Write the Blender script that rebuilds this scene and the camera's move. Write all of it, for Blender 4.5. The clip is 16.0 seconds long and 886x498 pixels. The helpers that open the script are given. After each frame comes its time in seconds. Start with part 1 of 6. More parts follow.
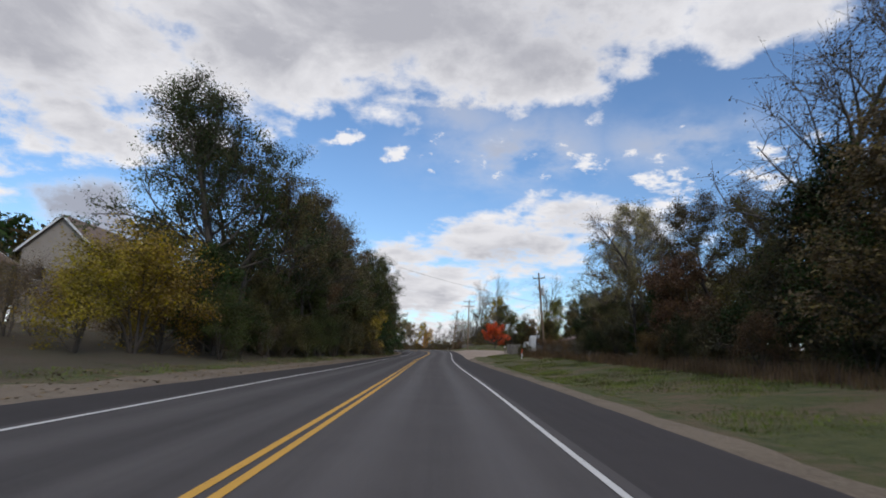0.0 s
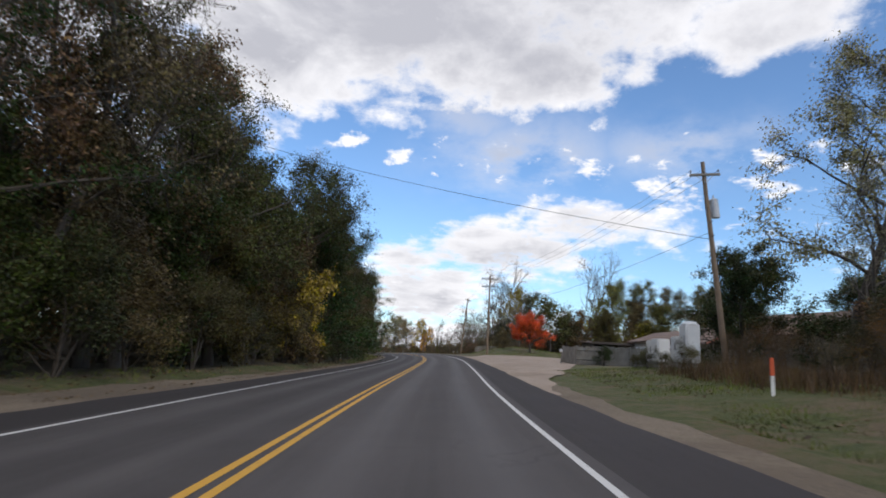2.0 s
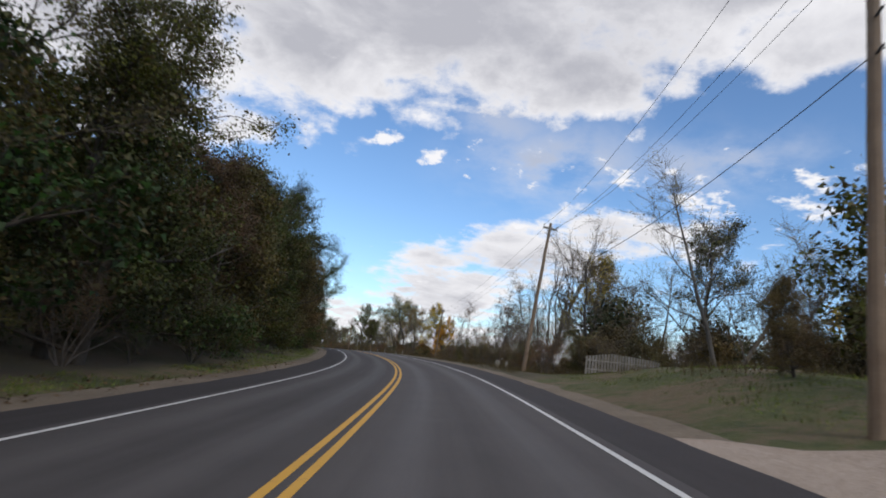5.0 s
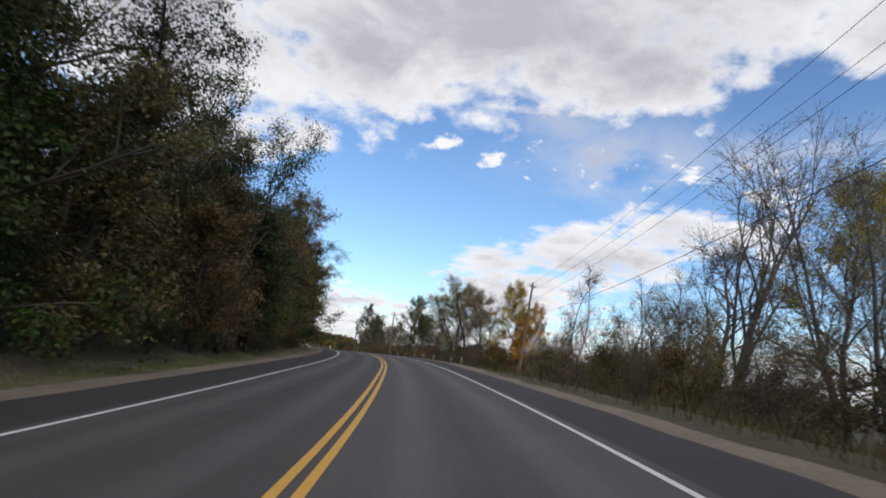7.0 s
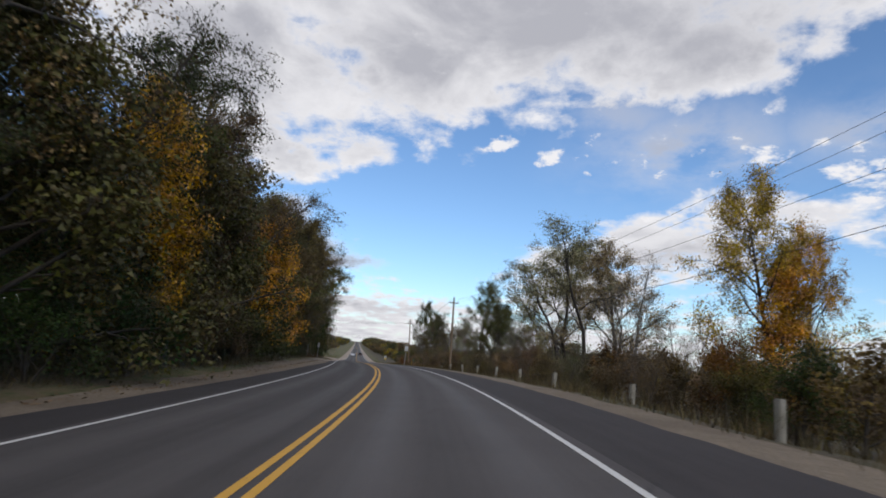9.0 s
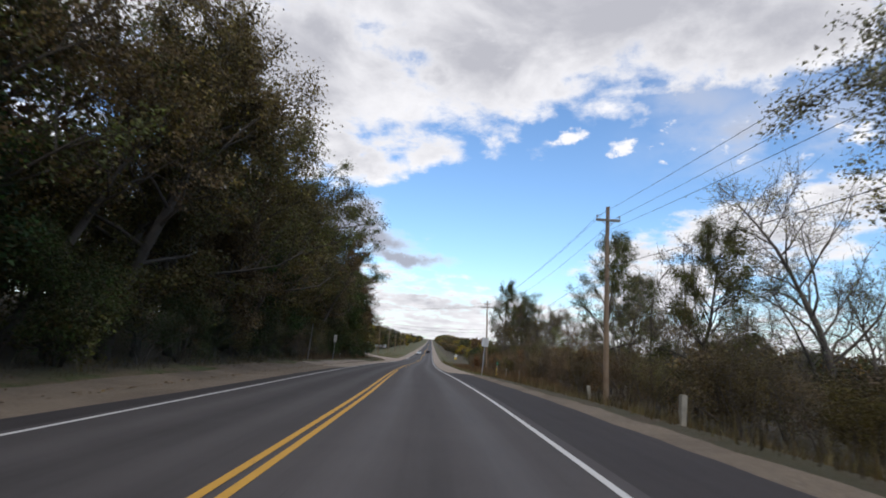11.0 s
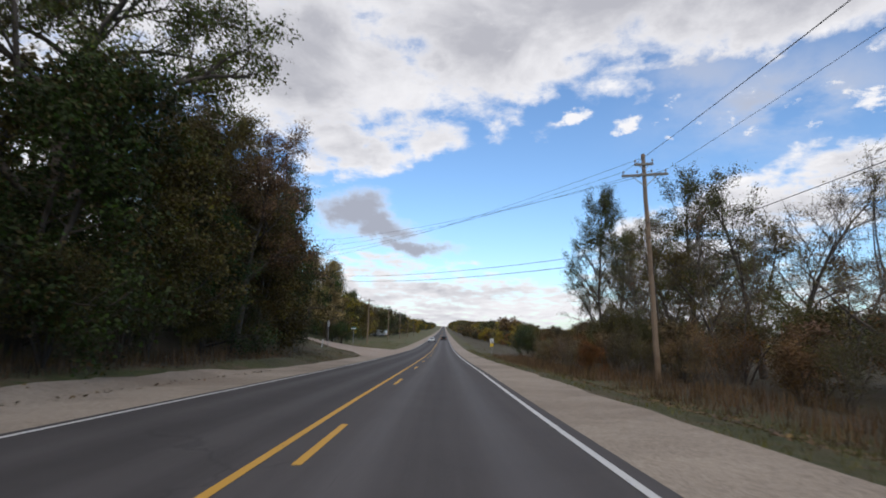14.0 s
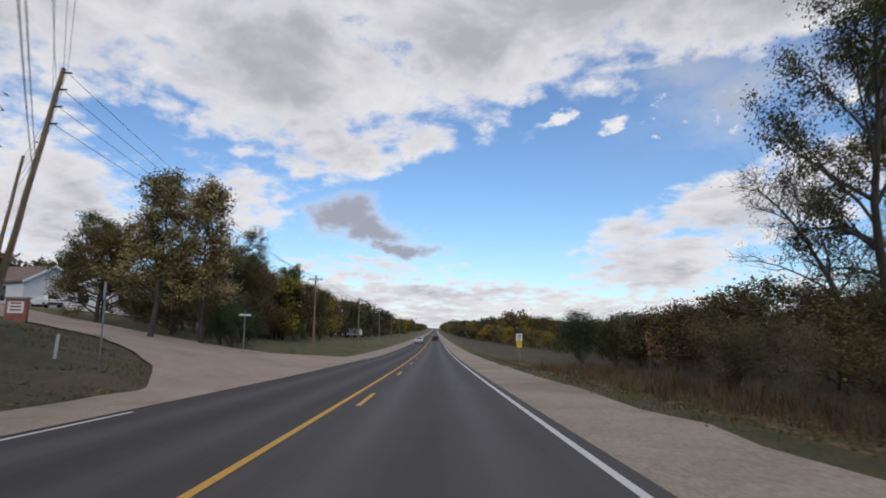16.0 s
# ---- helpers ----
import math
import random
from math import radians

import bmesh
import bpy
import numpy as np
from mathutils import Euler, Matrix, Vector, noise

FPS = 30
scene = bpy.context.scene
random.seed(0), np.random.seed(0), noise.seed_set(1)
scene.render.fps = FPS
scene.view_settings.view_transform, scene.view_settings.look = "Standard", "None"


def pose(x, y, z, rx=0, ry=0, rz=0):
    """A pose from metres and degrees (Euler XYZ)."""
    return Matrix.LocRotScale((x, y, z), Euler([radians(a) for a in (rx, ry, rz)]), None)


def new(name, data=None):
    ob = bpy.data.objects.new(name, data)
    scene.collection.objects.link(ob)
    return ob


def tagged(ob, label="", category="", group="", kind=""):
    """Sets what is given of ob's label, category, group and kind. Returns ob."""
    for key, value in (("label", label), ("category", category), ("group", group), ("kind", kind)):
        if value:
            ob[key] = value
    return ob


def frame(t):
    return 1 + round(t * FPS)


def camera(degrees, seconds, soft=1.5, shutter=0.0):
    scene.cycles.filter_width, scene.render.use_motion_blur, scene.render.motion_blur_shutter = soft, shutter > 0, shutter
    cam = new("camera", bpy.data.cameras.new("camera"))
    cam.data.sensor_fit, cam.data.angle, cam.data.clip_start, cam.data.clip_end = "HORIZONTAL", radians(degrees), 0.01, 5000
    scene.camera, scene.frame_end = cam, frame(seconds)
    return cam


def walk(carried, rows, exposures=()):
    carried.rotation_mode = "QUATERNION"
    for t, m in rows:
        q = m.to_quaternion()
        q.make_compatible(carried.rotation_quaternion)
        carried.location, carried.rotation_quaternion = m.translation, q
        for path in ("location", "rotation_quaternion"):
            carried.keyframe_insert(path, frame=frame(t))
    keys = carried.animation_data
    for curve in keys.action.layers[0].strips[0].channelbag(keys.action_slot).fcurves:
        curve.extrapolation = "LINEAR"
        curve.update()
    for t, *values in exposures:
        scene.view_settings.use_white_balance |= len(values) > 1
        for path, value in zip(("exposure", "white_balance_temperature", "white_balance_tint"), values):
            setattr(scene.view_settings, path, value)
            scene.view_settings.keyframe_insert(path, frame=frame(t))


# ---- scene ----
# ---- camera ----
cam = camera(76.0, 16.0, soft=1.8, shutter=0.12)
PATH = [
    (0.0, pose(0.025, 0.000, 1.244, 100.43, -2.58, 0.35)),
    (0.5, pose(-0.142, 11.291, 1.315, 100.52, -2.56, 0.37)),
    (1.0, pose(-0.374, 22.567, 1.376, 100.57, -2.76, 0.53)),
    (1.5, pose(-0.641, 33.828, 1.460, 100.69, -3.10, 0.51)),
    (2.0, pose(-0.837, 45.075, 1.584, 100.77, -3.42, 0.41)),
    (2.5, pose(-0.953, 56.310, 1.752, 100.91, -4.03, 0.27)),
    (3.0, pose(-1.040, 67.529, 1.944, 100.98, -4.58, 0.24)),
    (3.5, pose(-1.190, 78.734, 2.135, 100.99, -5.24, 0.31)),
    (4.0, pose(-1.448, 89.923, 2.302, 101.03, -6.01, 0.56)),
    (4.5, pose(-1.701, 101.109, 2.451, 100.95, -6.73, 1.29)),
    (5.0, pose(-2.146, 112.303, 2.586, 100.75, -7.41, 2.51)),
    (5.5, pose(-2.863, 123.494, 2.703, 100.51, -7.95, 4.04)),
    (6.0, pose(-3.891, 134.676, 2.804, 100.31, -8.22, 5.69)),
    (6.5, pose(-5.238, 145.837, 2.890, 100.22, -8.12, 7.27)),
    (7.0, pose(-6.970, 156.957, 2.969, 100.26, -7.66, 8.78)),
    (7.5, pose(-8.992, 168.037, 3.022, 100.17, -7.27, 10.27)),
    (8.0, pose(-11.238, 179.090, 3.057, 100.25, -6.53, 11.98)),
    (8.5, pose(-13.800, 190.063, 3.072, 100.16, -5.49, 13.85)),
    (9.0, pose(-16.791, 200.890, 3.057, 100.00, -4.77, 15.77)),
    (9.5, pose(-20.072, 211.595, 2.990, 99.82, -4.35, 17.72)),
    (10.0, pose(-23.703, 222.149, 2.875, 99.64, -4.22, 19.69)),
    (10.5, pose(-27.673, 232.544, 2.712, 99.43, -4.24, 21.54)),
    (11.0, pose(-31.943, 242.782, 2.506, 99.18, -4.24, 23.15)),
    (11.5, pose(-36.452, 252.880, 2.263, 98.88, -4.06, 24.38)),
    (12.0, pose(-41.115, 262.868, 1.987, 98.51, -3.73, 25.21)),
    (12.5, pose(-45.878, 272.762, 1.672, 98.24, -3.27, 25.61)),
    (13.0, pose(-50.646, 282.599, 1.327, 98.04, -2.64, 25.41)),
    (13.5, pose(-55.341, 292.416, 0.968, 97.85, -2.02, 24.85)),
    (14.0, pose(-59.934, 302.226, 0.612, 97.85, -1.58, 24.42)),
    (14.5, pose(-64.420, 312.034, 0.268, 97.83, -1.55, 24.00)),
    (15.0, pose(-68.816, 321.828, -0.075, 97.91, -1.14, 23.77)),
    (15.5, pose(-73.168, 331.589, -0.424, 98.00, -0.81, 23.65)),
    (16.0, pose(-77.497, 341.306, -0.781, 98.08, -0.46, 23.58)),
]
EXPOSURE = ((0.0, 0.02), (1.0, 0.28), (2.0, 0.30), (3.0, 0.16), (4.0, 0.12), (7.0, 0.16), (9.0, 0.03), (11.5, 0.25), (13.0, 0.22), (13.5, 0.14), (15.0, 0.12), (16.0, -0.05))
walk(cam, PATH, EXPOSURE)

import functools

# ---- world, sun ----
SUN_AZ, SUN_EL = 150.0, 38.0


class Nodes:
    """Small helper to wire shader nodes."""

    def __init__(self, tree):
        self.t = tree
        tree.nodes.clear()

    def link(self, a, b):
        self.t.links.new(a, b)

    def put(self, node, i, v):
        if v is None:
            return
        s = node.inputs[i]
        if hasattr(v, "is_output"):
            self.link(v, s)
        else:
            s.default_value = v

    def math(self, op, a, b=None, c=None, clamp=False):
        node = self.t.nodes.new("ShaderNodeMath")
        node.operation, node.use_clamp = op, clamp
        self.put(node, 0, a), self.put(node, 1, b), self.put(node, 2, c)
        return node.outputs[0]

    def vmath(self, op, a, b=None):
        node = self.t.nodes.new("ShaderNodeVectorMath")
        node.operation = op
        self.put(node, 0, a), self.put(node, 1, b)
        return node.outputs[0]

    def mix(self, f, a, b, blend="MIX"):
        node = self.t.nodes.new("ShaderNodeMix")
        node.data_type, node.blend_type = "RGBA", blend
        self.put(node, 0, f), self.put(node, 6, a), self.put(node, 7, b)
        return node.outputs[2]

    def noise(self, vec, scale, detail=4.0, rough=0.55, distort=0.0):
        node = self.t.nodes.new("ShaderNodeTexNoise")
        self.put(node, "Vector", vec)
        node.inputs["Scale"].default_value, node.inputs["Detail"].default_value = scale, detail
        node.inputs["Roughness"].default_value, node.inputs["Distortion"].default_value = rough, distort
        return node.outputs["Fac"]

    def remap(self, v, a, b, c=0.0, d=1.0, smooth=False):
        node = self.t.nodes.new("ShaderNodeMapRange")
        node.interpolation_type = "SMOOTHSTEP" if smooth else "LINEAR"
        node.clamp = True
        for i, w in enumerate((v, a, b, c, d)):
            self.put(node, i, w)
        return node.outputs[0]


# clouds: azimuth (left of ahead), elevation, their spreads in degrees, weight
SHEET = [(12.0, 32.5, 40.0, 7.6, 1.0), (-8.0, 29.2, 14.0, 4.6, 0.9), (40.0, 25.0, 15.0, 8.6, 1.0), (20.0, 28.0, 10.0, 6.8, 0.95), (-31.0, 30.0, 9.5, 4.8, 0.85), (58.0, 11.0, 8.0, 7.0, 0.75), (62.0, 27.0, 13.0, 9.0, 0.95)]
BANKS = [(-4.0, 11.0, 9.5, 3.0, 0.95), (3.4, 6.4, 7.6, 3.0, 0.9), (-13.0, 13.4, 8.0, 2.4, 0.72), (5.0, 9.6, 4.5, 2.6, 0.8), (36.0, 17.6, 8.0, 2.6, 0.9), (27.0, 19.0, 6.0, 1.7, 0.8), (24.0, 3.6, 18.0, 1.7, 0.8), (45.0, 11.5, 6.0, 4.5, 0.6), (30.0, 6.2, 9.0, 1.6, 0.62)]
PUFFS = [(11.0, 20.4, 3.0, 0.9, 0.95), (6.6, 20.3, 2.4, 1.0, 0.9), (3.6, 20.0, 1.2, 0.5, 0.8), (8.6, 18.2, 1.6, 0.5, 0.7), (-9.5, 19.2, 16.0, 4.8, 0.47), (-22.5, 17.2, 10.0, 5.0, 0.58), (-33.0, 18.0, 8.0, 4.0, 0.5)]
GAPS = [(8.0, 15.6, 7.5, 2.6, 0.9), (-25.0, 24.0, 7.0, 2.4, 0.8), (21.5, 13.2, 7.5, 3.8, 1.0), (14.6, 21.6, 2.4, 1.6, 0.35), (53.0, 17.0, 3.0, 2.0, 0.35), (0.5, 16.4, 5.0, 1.6, 0.5)]


def make_world():
    world = bpy.data.worlds.new("sky")
    scene.world = world
    world.use_nodes = True
    k = Nodes(world.node_tree)
    t = world.node_tree
    way = t.nodes.new("ShaderNodeTexCoord").outputs["Generated"]
    sep = t.nodes.new("ShaderNodeSeparateXYZ")
    k.link(way, sep.inputs[0])
    x, y, z = sep.outputs
    az = k.math("DEGREES", k.math("ARCTAN2", k.math("MULTIPLY", x, -1.0), y))
    el = k.math("DEGREES", k.math("ARCSINE", z))
    el0 = el
    warp = k.t.nodes.new("ShaderNodeTexNoise")
    k.link(way, warp.inputs["Vector"])
    warp.inputs["Scale"].default_value, warp.inputs["Detail"].default_value, warp.inputs["Roughness"].default_value = 8.0, 6.0, 0.62
    wsep = t.nodes.new("ShaderNodeSeparateColor")
    k.link(warp.outputs["Color"], wsep.inputs[0])
    az = k.math("ADD", az, k.math("MULTIPLY", k.math("SUBTRACT", wsep.outputs[0], 0.5), 9.0))
    el = k.math("ADD", el, k.math("MULTIPLY", k.math("SUBTRACT", wsep.outputs[1], 0.5), 5.0))

    def blobs(rows):
        total = None
        for a, e, wa, we, amp in rows:
            da = k.math("DIVIDE", k.math("SUBTRACT", az, a), wa)
            de = k.math("DIVIDE", k.math("SUBTRACT", el, e), we)
            q = k.math("MULTIPLY_ADD", da, da, k.math("MULTIPLY", de, de))
            g = k.math("MULTIPLY", k.math("POWER", 2.718, k.math("MULTIPLY", q, -0.8)), amp)
            total = g if total is None else k.math("MAXIMUM", total, g)
        return total

    # the cloud layers seen in perspective: noise on a plane overhead
    flat = k.vmath("DIVIDE", way, None)
    div = flat.node
    comb = t.nodes.new("ShaderNodeCombineXYZ")
    zz = k.math("ADD", k.math("MAXIMUM", z, 0.0), 0.20)
    for i in range(3):
        k.link(zz, comb.inputs[i])
    k.link(comb.outputs[0], div.inputs[1])
    big = k.noise(flat, 1.5, 8.0, 0.60, 0.3)
    fine = k.noise(flat, 8.0, 8.0, 0.62, 0.2)
    cell = t.nodes.new("ShaderNodeTexVoronoi")
    cell.feature = "SMOOTH_F1"
    cell.inputs["Scale"].default_value, cell.inputs["Smoothness"].default_value = 9.0, 0.6
    k.link(k.vmath("ADD", flat, k.vmath("MULTIPLY", warp.outputs["Color"], (0.35, 0.35, 0.35))), cell.inputs["Vector"])
    knob = k.math("SUBTRACT", 0.55, cell.outputs["Distance"])
    tex = k.math("ADD", k.math("MULTIPLY", k.math("SUBTRACT", big, 0.5), 1.3), k.math("MULTIPLY", k.math("SUBTRACT", fine, 0.5), 1.2))
    tex = k.math("ADD", tex, k.math("MULTIPLY", knob, 0.45))
    top = k.remap(el, 29.0, 36.0, 0.0, 0.95, True)
    low = k.remap(el0, 1.5, 7.0, 0.60, 0.05, True)
    gaps = k.math("MULTIPLY", blobs(GAPS), 0.9)
    sheet = k.math("MAXIMUM", k.math("MAXIMUM", blobs(SHEET), top), low)
    cover = k.math("SUBTRACT", k.math("MAXIMUM", sheet, blobs(BANKS)), gaps)
    soft = k.remap(k.math("ADD", cover, tex), 0.24, 0.74, 0.0, 1.0, True)
    # scattered small puffs, firmer at their edges
    crumbs = k.math("SUBTRACT", k.math("ADD", blobs(PUFFS), k.math("MULTIPLY_ADD", knob, 0.8, k.math("MULTIPLY", k.math("SUBTRACT", fine, 0.5), 3.2))), k.math("MULTIPLY", gaps, 0.7))
    firm = k.remap(crumbs, 0.55, 1.05, 0.0, 1.0, True)
    # a thin grey veil between the sheet and the banks
    veil = k.math("MULTIPLY", blobs([(-6.5, 20.0, 6.5, 3.0, 1.0), (-22.0, 20.5, 6.0, 2.0, 0.8), (-1.0, 24.0, 5.0, 1.4, 0.6)]), k.remap(k.noise(flat, 3.0, 7.0, 0.6), 0.34, 0.6, 0.0, 0.8, True))
    dens = k.math("MAXIMUM", k.math("MAXIMUM", soft, firm), veil)
    # grey undersides where the cloud is thick, white where thin or lit
    lump = k.noise(flat, 3.4, 8.0, 0.58, 0.4)
    broad = k.noise(flat, 1.1, 4.0, 0.5)
    thick = k.remap(k.math("ADD", cover, k.math("MULTIPLY", tex, 0.55)), 0.35, 1.1, 0.0, 1.0, True)
    relief = k.remap(k.math("ADD", k.math("MULTIPLY", lump, 0.75), k.math("MULTIPLY", broad, 0.45)), 0.44, 0.74, 0.0, 1.0, True)
    shade = k.math("MULTIPLY", thick, k.math("MULTIPLY_ADD", relief, 0.75, 0.30))
    shade = k.math("SUBTRACT", k.math("MAXIMUM", shade, k.math("MULTIPLY", veil, 1.1)), k.math("MULTIPLY", firm, 0.35))
    shade = k.math("MAXIMUM", shade, 0.0)
    # the slate-coloured cloud low over the road's far end
    slate = blobs([(33.2, 11.2, 3.6, 2.0, 1.15), (30.8, 9.7, 3.8, 1.5, 1.15), (27.6, 8.3, 3.8, 0.8, 1.05)])
    slate = k.remap(k.math("ADD", slate, k.math("MULTIPLY", k.math("SUBTRACT", fine, 0.5), 0.8)), 0.22, 0.95, 0.0, 1.0, True)
    dens = k.math("MAXIMUM", dens, slate)
    cloud = k.mix(k.math("MINIMUM", shade, 1.0), (0.86, 0.855, 0.885, 1), (0.45, 0.455, 0.505, 1))
    cloud = k.mix(k.math("MULTIPLY", slate, 0.9), cloud, (0.32, 0.35, 0.44, 1))
    sky = t.nodes.new("ShaderNodeTexSky")
    sky.sky_type, sky.sun_disc = "NISHITA", False
    sky.sun_elevation, sky.sun_rotation = radians(SUN_EL), radians(SUN_AZ)
    sky.air_density, sky.dust_density, sky.ozone_density = 1.0, 0.6, 2.0
    blue = k.vmath("MULTIPLY", sky.outputs[0], (0.112, 0.134, 0.155))
    both = k.mix(dens, blue, cloud)
    below = k.remap(z, -0.06, -0.01, 0.0, 1.0)
    both = k.mix(below, (0.12, 0.11, 0.10, 1), both)
    bg = t.nodes.new("ShaderNodeBackground")
    k.link(both, bg.inputs[0])
    bg.inputs[1].default_value = 1.0
    out = t.nodes.new("ShaderNodeOutputWorld")
    k.link(bg.outputs[0], out.inputs[0])


make_world()
sun = new("sun", bpy.data.lights.new("sun", "SUN"))
sun.data.energy, sun.data.angle, sun.data.color = 0.95, radians(14), (1.0, 0.92, 0.82)
sun.matrix_world = pose(0, 0, 60, 90 - SUN_EL, 0, 180 - SUN_AZ)


# ---- materials ----
def material(name):
    m = bpy.data.materials.new(name)
    m.use_nodes = True
    k = Nodes(m.node_tree)
    out = k.t.nodes.new("ShaderNodeOutputMaterial")
    sh = k.t.nodes.new("ShaderNodeBsdfPrincipled")
    k.link(sh.outputs[0], out.inputs[0])
    return m, k, sh, out


def place_of(k, object_space=False):
    if object_space:
        return k.t.nodes.new("ShaderNodeTexCoord").outputs["Object"]
    return k.t.nodes.new("ShaderNodeNewGeometry").outputs["Position"]


def bump(k, sh, height, strength, distance=0.02):
    b = k.t.nodes.new("ShaderNodeBump")
    b.inputs["Strength"].default_value, b.inputs["Distance"].default_value = strength, distance
    k.link(height, b.inputs["Height"])
    k.link(b.outputs[0], sh.inputs["Normal"])


def rough_mat(name, dark, light, scale=3.0, fine=40.0, rough=0.85, metal=0.0, relief=0.3, spots=None, local=False):
    """A surface varied at two scales; spots: (colour, scale, from, to) of a third tone in patches."""
    m, k, sh, _ = material(name)
    p = place_of(k, local)
    a = k.remap(k.noise(p, scale, 5.0, 0.6), 0.3, 0.7)
    b = k.noise(p, fine, 4.0, 0.65)
    f = k.math("ADD", k.math("MULTIPLY", a, 0.6), k.math("MULTIPLY", b, 0.4))
    c = k.mix(f, (*dark, 1), (*light, 1))
    if spots:
        c = k.mix(k.remap(k.noise(p, spots[1], 6.0, 0.65), spots[2], spots[3], 0.0, 1.0, True), c, (*spots[0], 1))
    k.link(c, sh.inputs["Base Color"])
    sh.inputs["Roughness"].default_value, sh.inputs["Metallic"].default_value = rough, metal
    bump(k, sh, b, relief)
    return m


def warp_of(k, p):
    n = k.t.nodes.new("ShaderNodeTexNoise")
    k.link(p, n.inputs["Vector"])
    n.inputs["Scale"].default_value, n.inputs["Detail"].default_value = 1.1, 5.0
    return n.outputs["Color"]


def asphalt_mat(name, base, track):
    m, k, sh, _ = material(name)
    p = place_of(k)
    uv = k.t.nodes.new("ShaderNodeUVMap").outputs[0]
    sep = k.t.nodes.new("ShaderNodeSeparateXYZ")
    k.link(uv, sep.inputs[0])
    along, across = sep.outputs[0], sep.outputs[1]
    # worn wheel tracks 0.9 m either side of each lane's middle
    lane = k.math("ABSOLUTE", k.math("SUBTRACT", k.math("ABSOLUTE", across), 1.87))
    wheel = k.remap(k.math("ABSOLUTE", k.math("SUBTRACT", lane, 0.85)), 0.05, 0.55, 1.0, 0.0, True)
    oil = k.remap(lane, 0.0, 0.45, 1.0, 0.0, True)
    streak_at = k.t.nodes.new("ShaderNodeCombineXYZ")
    k.link(k.math("MULTIPLY", along, 0.05), streak_at.inputs[0])
    k.link(k.math("MULTIPLY", across, 2.2), streak_at.inputs[1])
    streak = k.noise(streak_at.outputs[0], 1.5, 5.0, 0.6)
    grain = k.noise(p, 75.0, 3.0, 0.7)
    mott = k.noise(p, 0.6, 6.0, 0.6)
    v = k.math("ADD", k.math("MULTIPLY", k.math("SUBTRACT", grain, 0.5), 0.9), k.math("MULTIPLY", k.math("SUBTRACT", mott, 0.5), 0.35))
    v = k.math("ADD", v, k.math("MULTIPLY", k.math("SUBTRACT", streak, 0.5), 0.5))
    v = k.math("ADD", v, k.math("MULTIPLY", wheel, track))
    v = k.math("SUBTRACT", v, k.math("MULTIPLY", oil, track * 0.5))
    # left half darkened: the tall woods' shade is put into the asphalt's colour
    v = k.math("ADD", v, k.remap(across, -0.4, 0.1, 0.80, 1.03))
    c = k.vmath("SCALE", (*base,))
    k.link(v, c.node.inputs["Scale"])
    tar = k.remap(k.noise(streak_at.outputs[0], 6.0, 3.0, 0.5), 0.70, 0.78, 0.0, 0.5, True)
    col = k.mix(tar, c, (0.035, 0.035, 0.037, 1))
    # thin wandering cracks, in some stretches only
    bent = k.vmath("ADD", p, k.vmath("MULTIPLY", warp_of(k, p), (1.4, 1.4, 0.0)))
    vor = k.t.nodes.new("ShaderNodeTexVoronoi")
    vor.feature = "DISTANCE_TO_EDGE"
    vor.inputs["Scale"].default_value = 0.22
    k.link(bent, vor.inputs["Vector"])
    line_ = k.remap(vor.outputs["Distance"], 0.0015, 0.006, 1.0, 0.0, True)
    some = k.remap(k.noise(p, 0.09, 3.0, 0.5), 0.54, 0.66, 0.0, 0.4, True)
    col = k.mix(k.math("MULTIPLY", line_, some), col, (0.018, 0.018, 0.019, 1))
    k.link(col, sh.inputs["Base Color"])
    k.link(k.math("SUBTRACT", 0.92, k.math("MULTIPLY", wheel, 0.15)), sh.inputs["Roughness"])
    sh.inputs["Specular IOR Level"].default_value = 0.25
    bump(k, sh, grain, 0.5, 0.006)
    return m


def paint_mat(name, colour):
    m, k, sh, _ = material(name)
    p = place_of(k)
    wear = k.remap(k.noise(p, 9.0, 8.0, 0.75), 0.56, 0.72, 0.0, 0.8, True)
    c = k.mix(k.noise(p, 2.0), (*[v * 0.85 for v in colour], 1), (*colour, 1))
    k.link(k.mix(wear, c, (0.07, 0.07, 0.072, 1)), sh.inputs["Base Color"])
    sh.inputs["Roughness"].default_value = 0.75
    return m


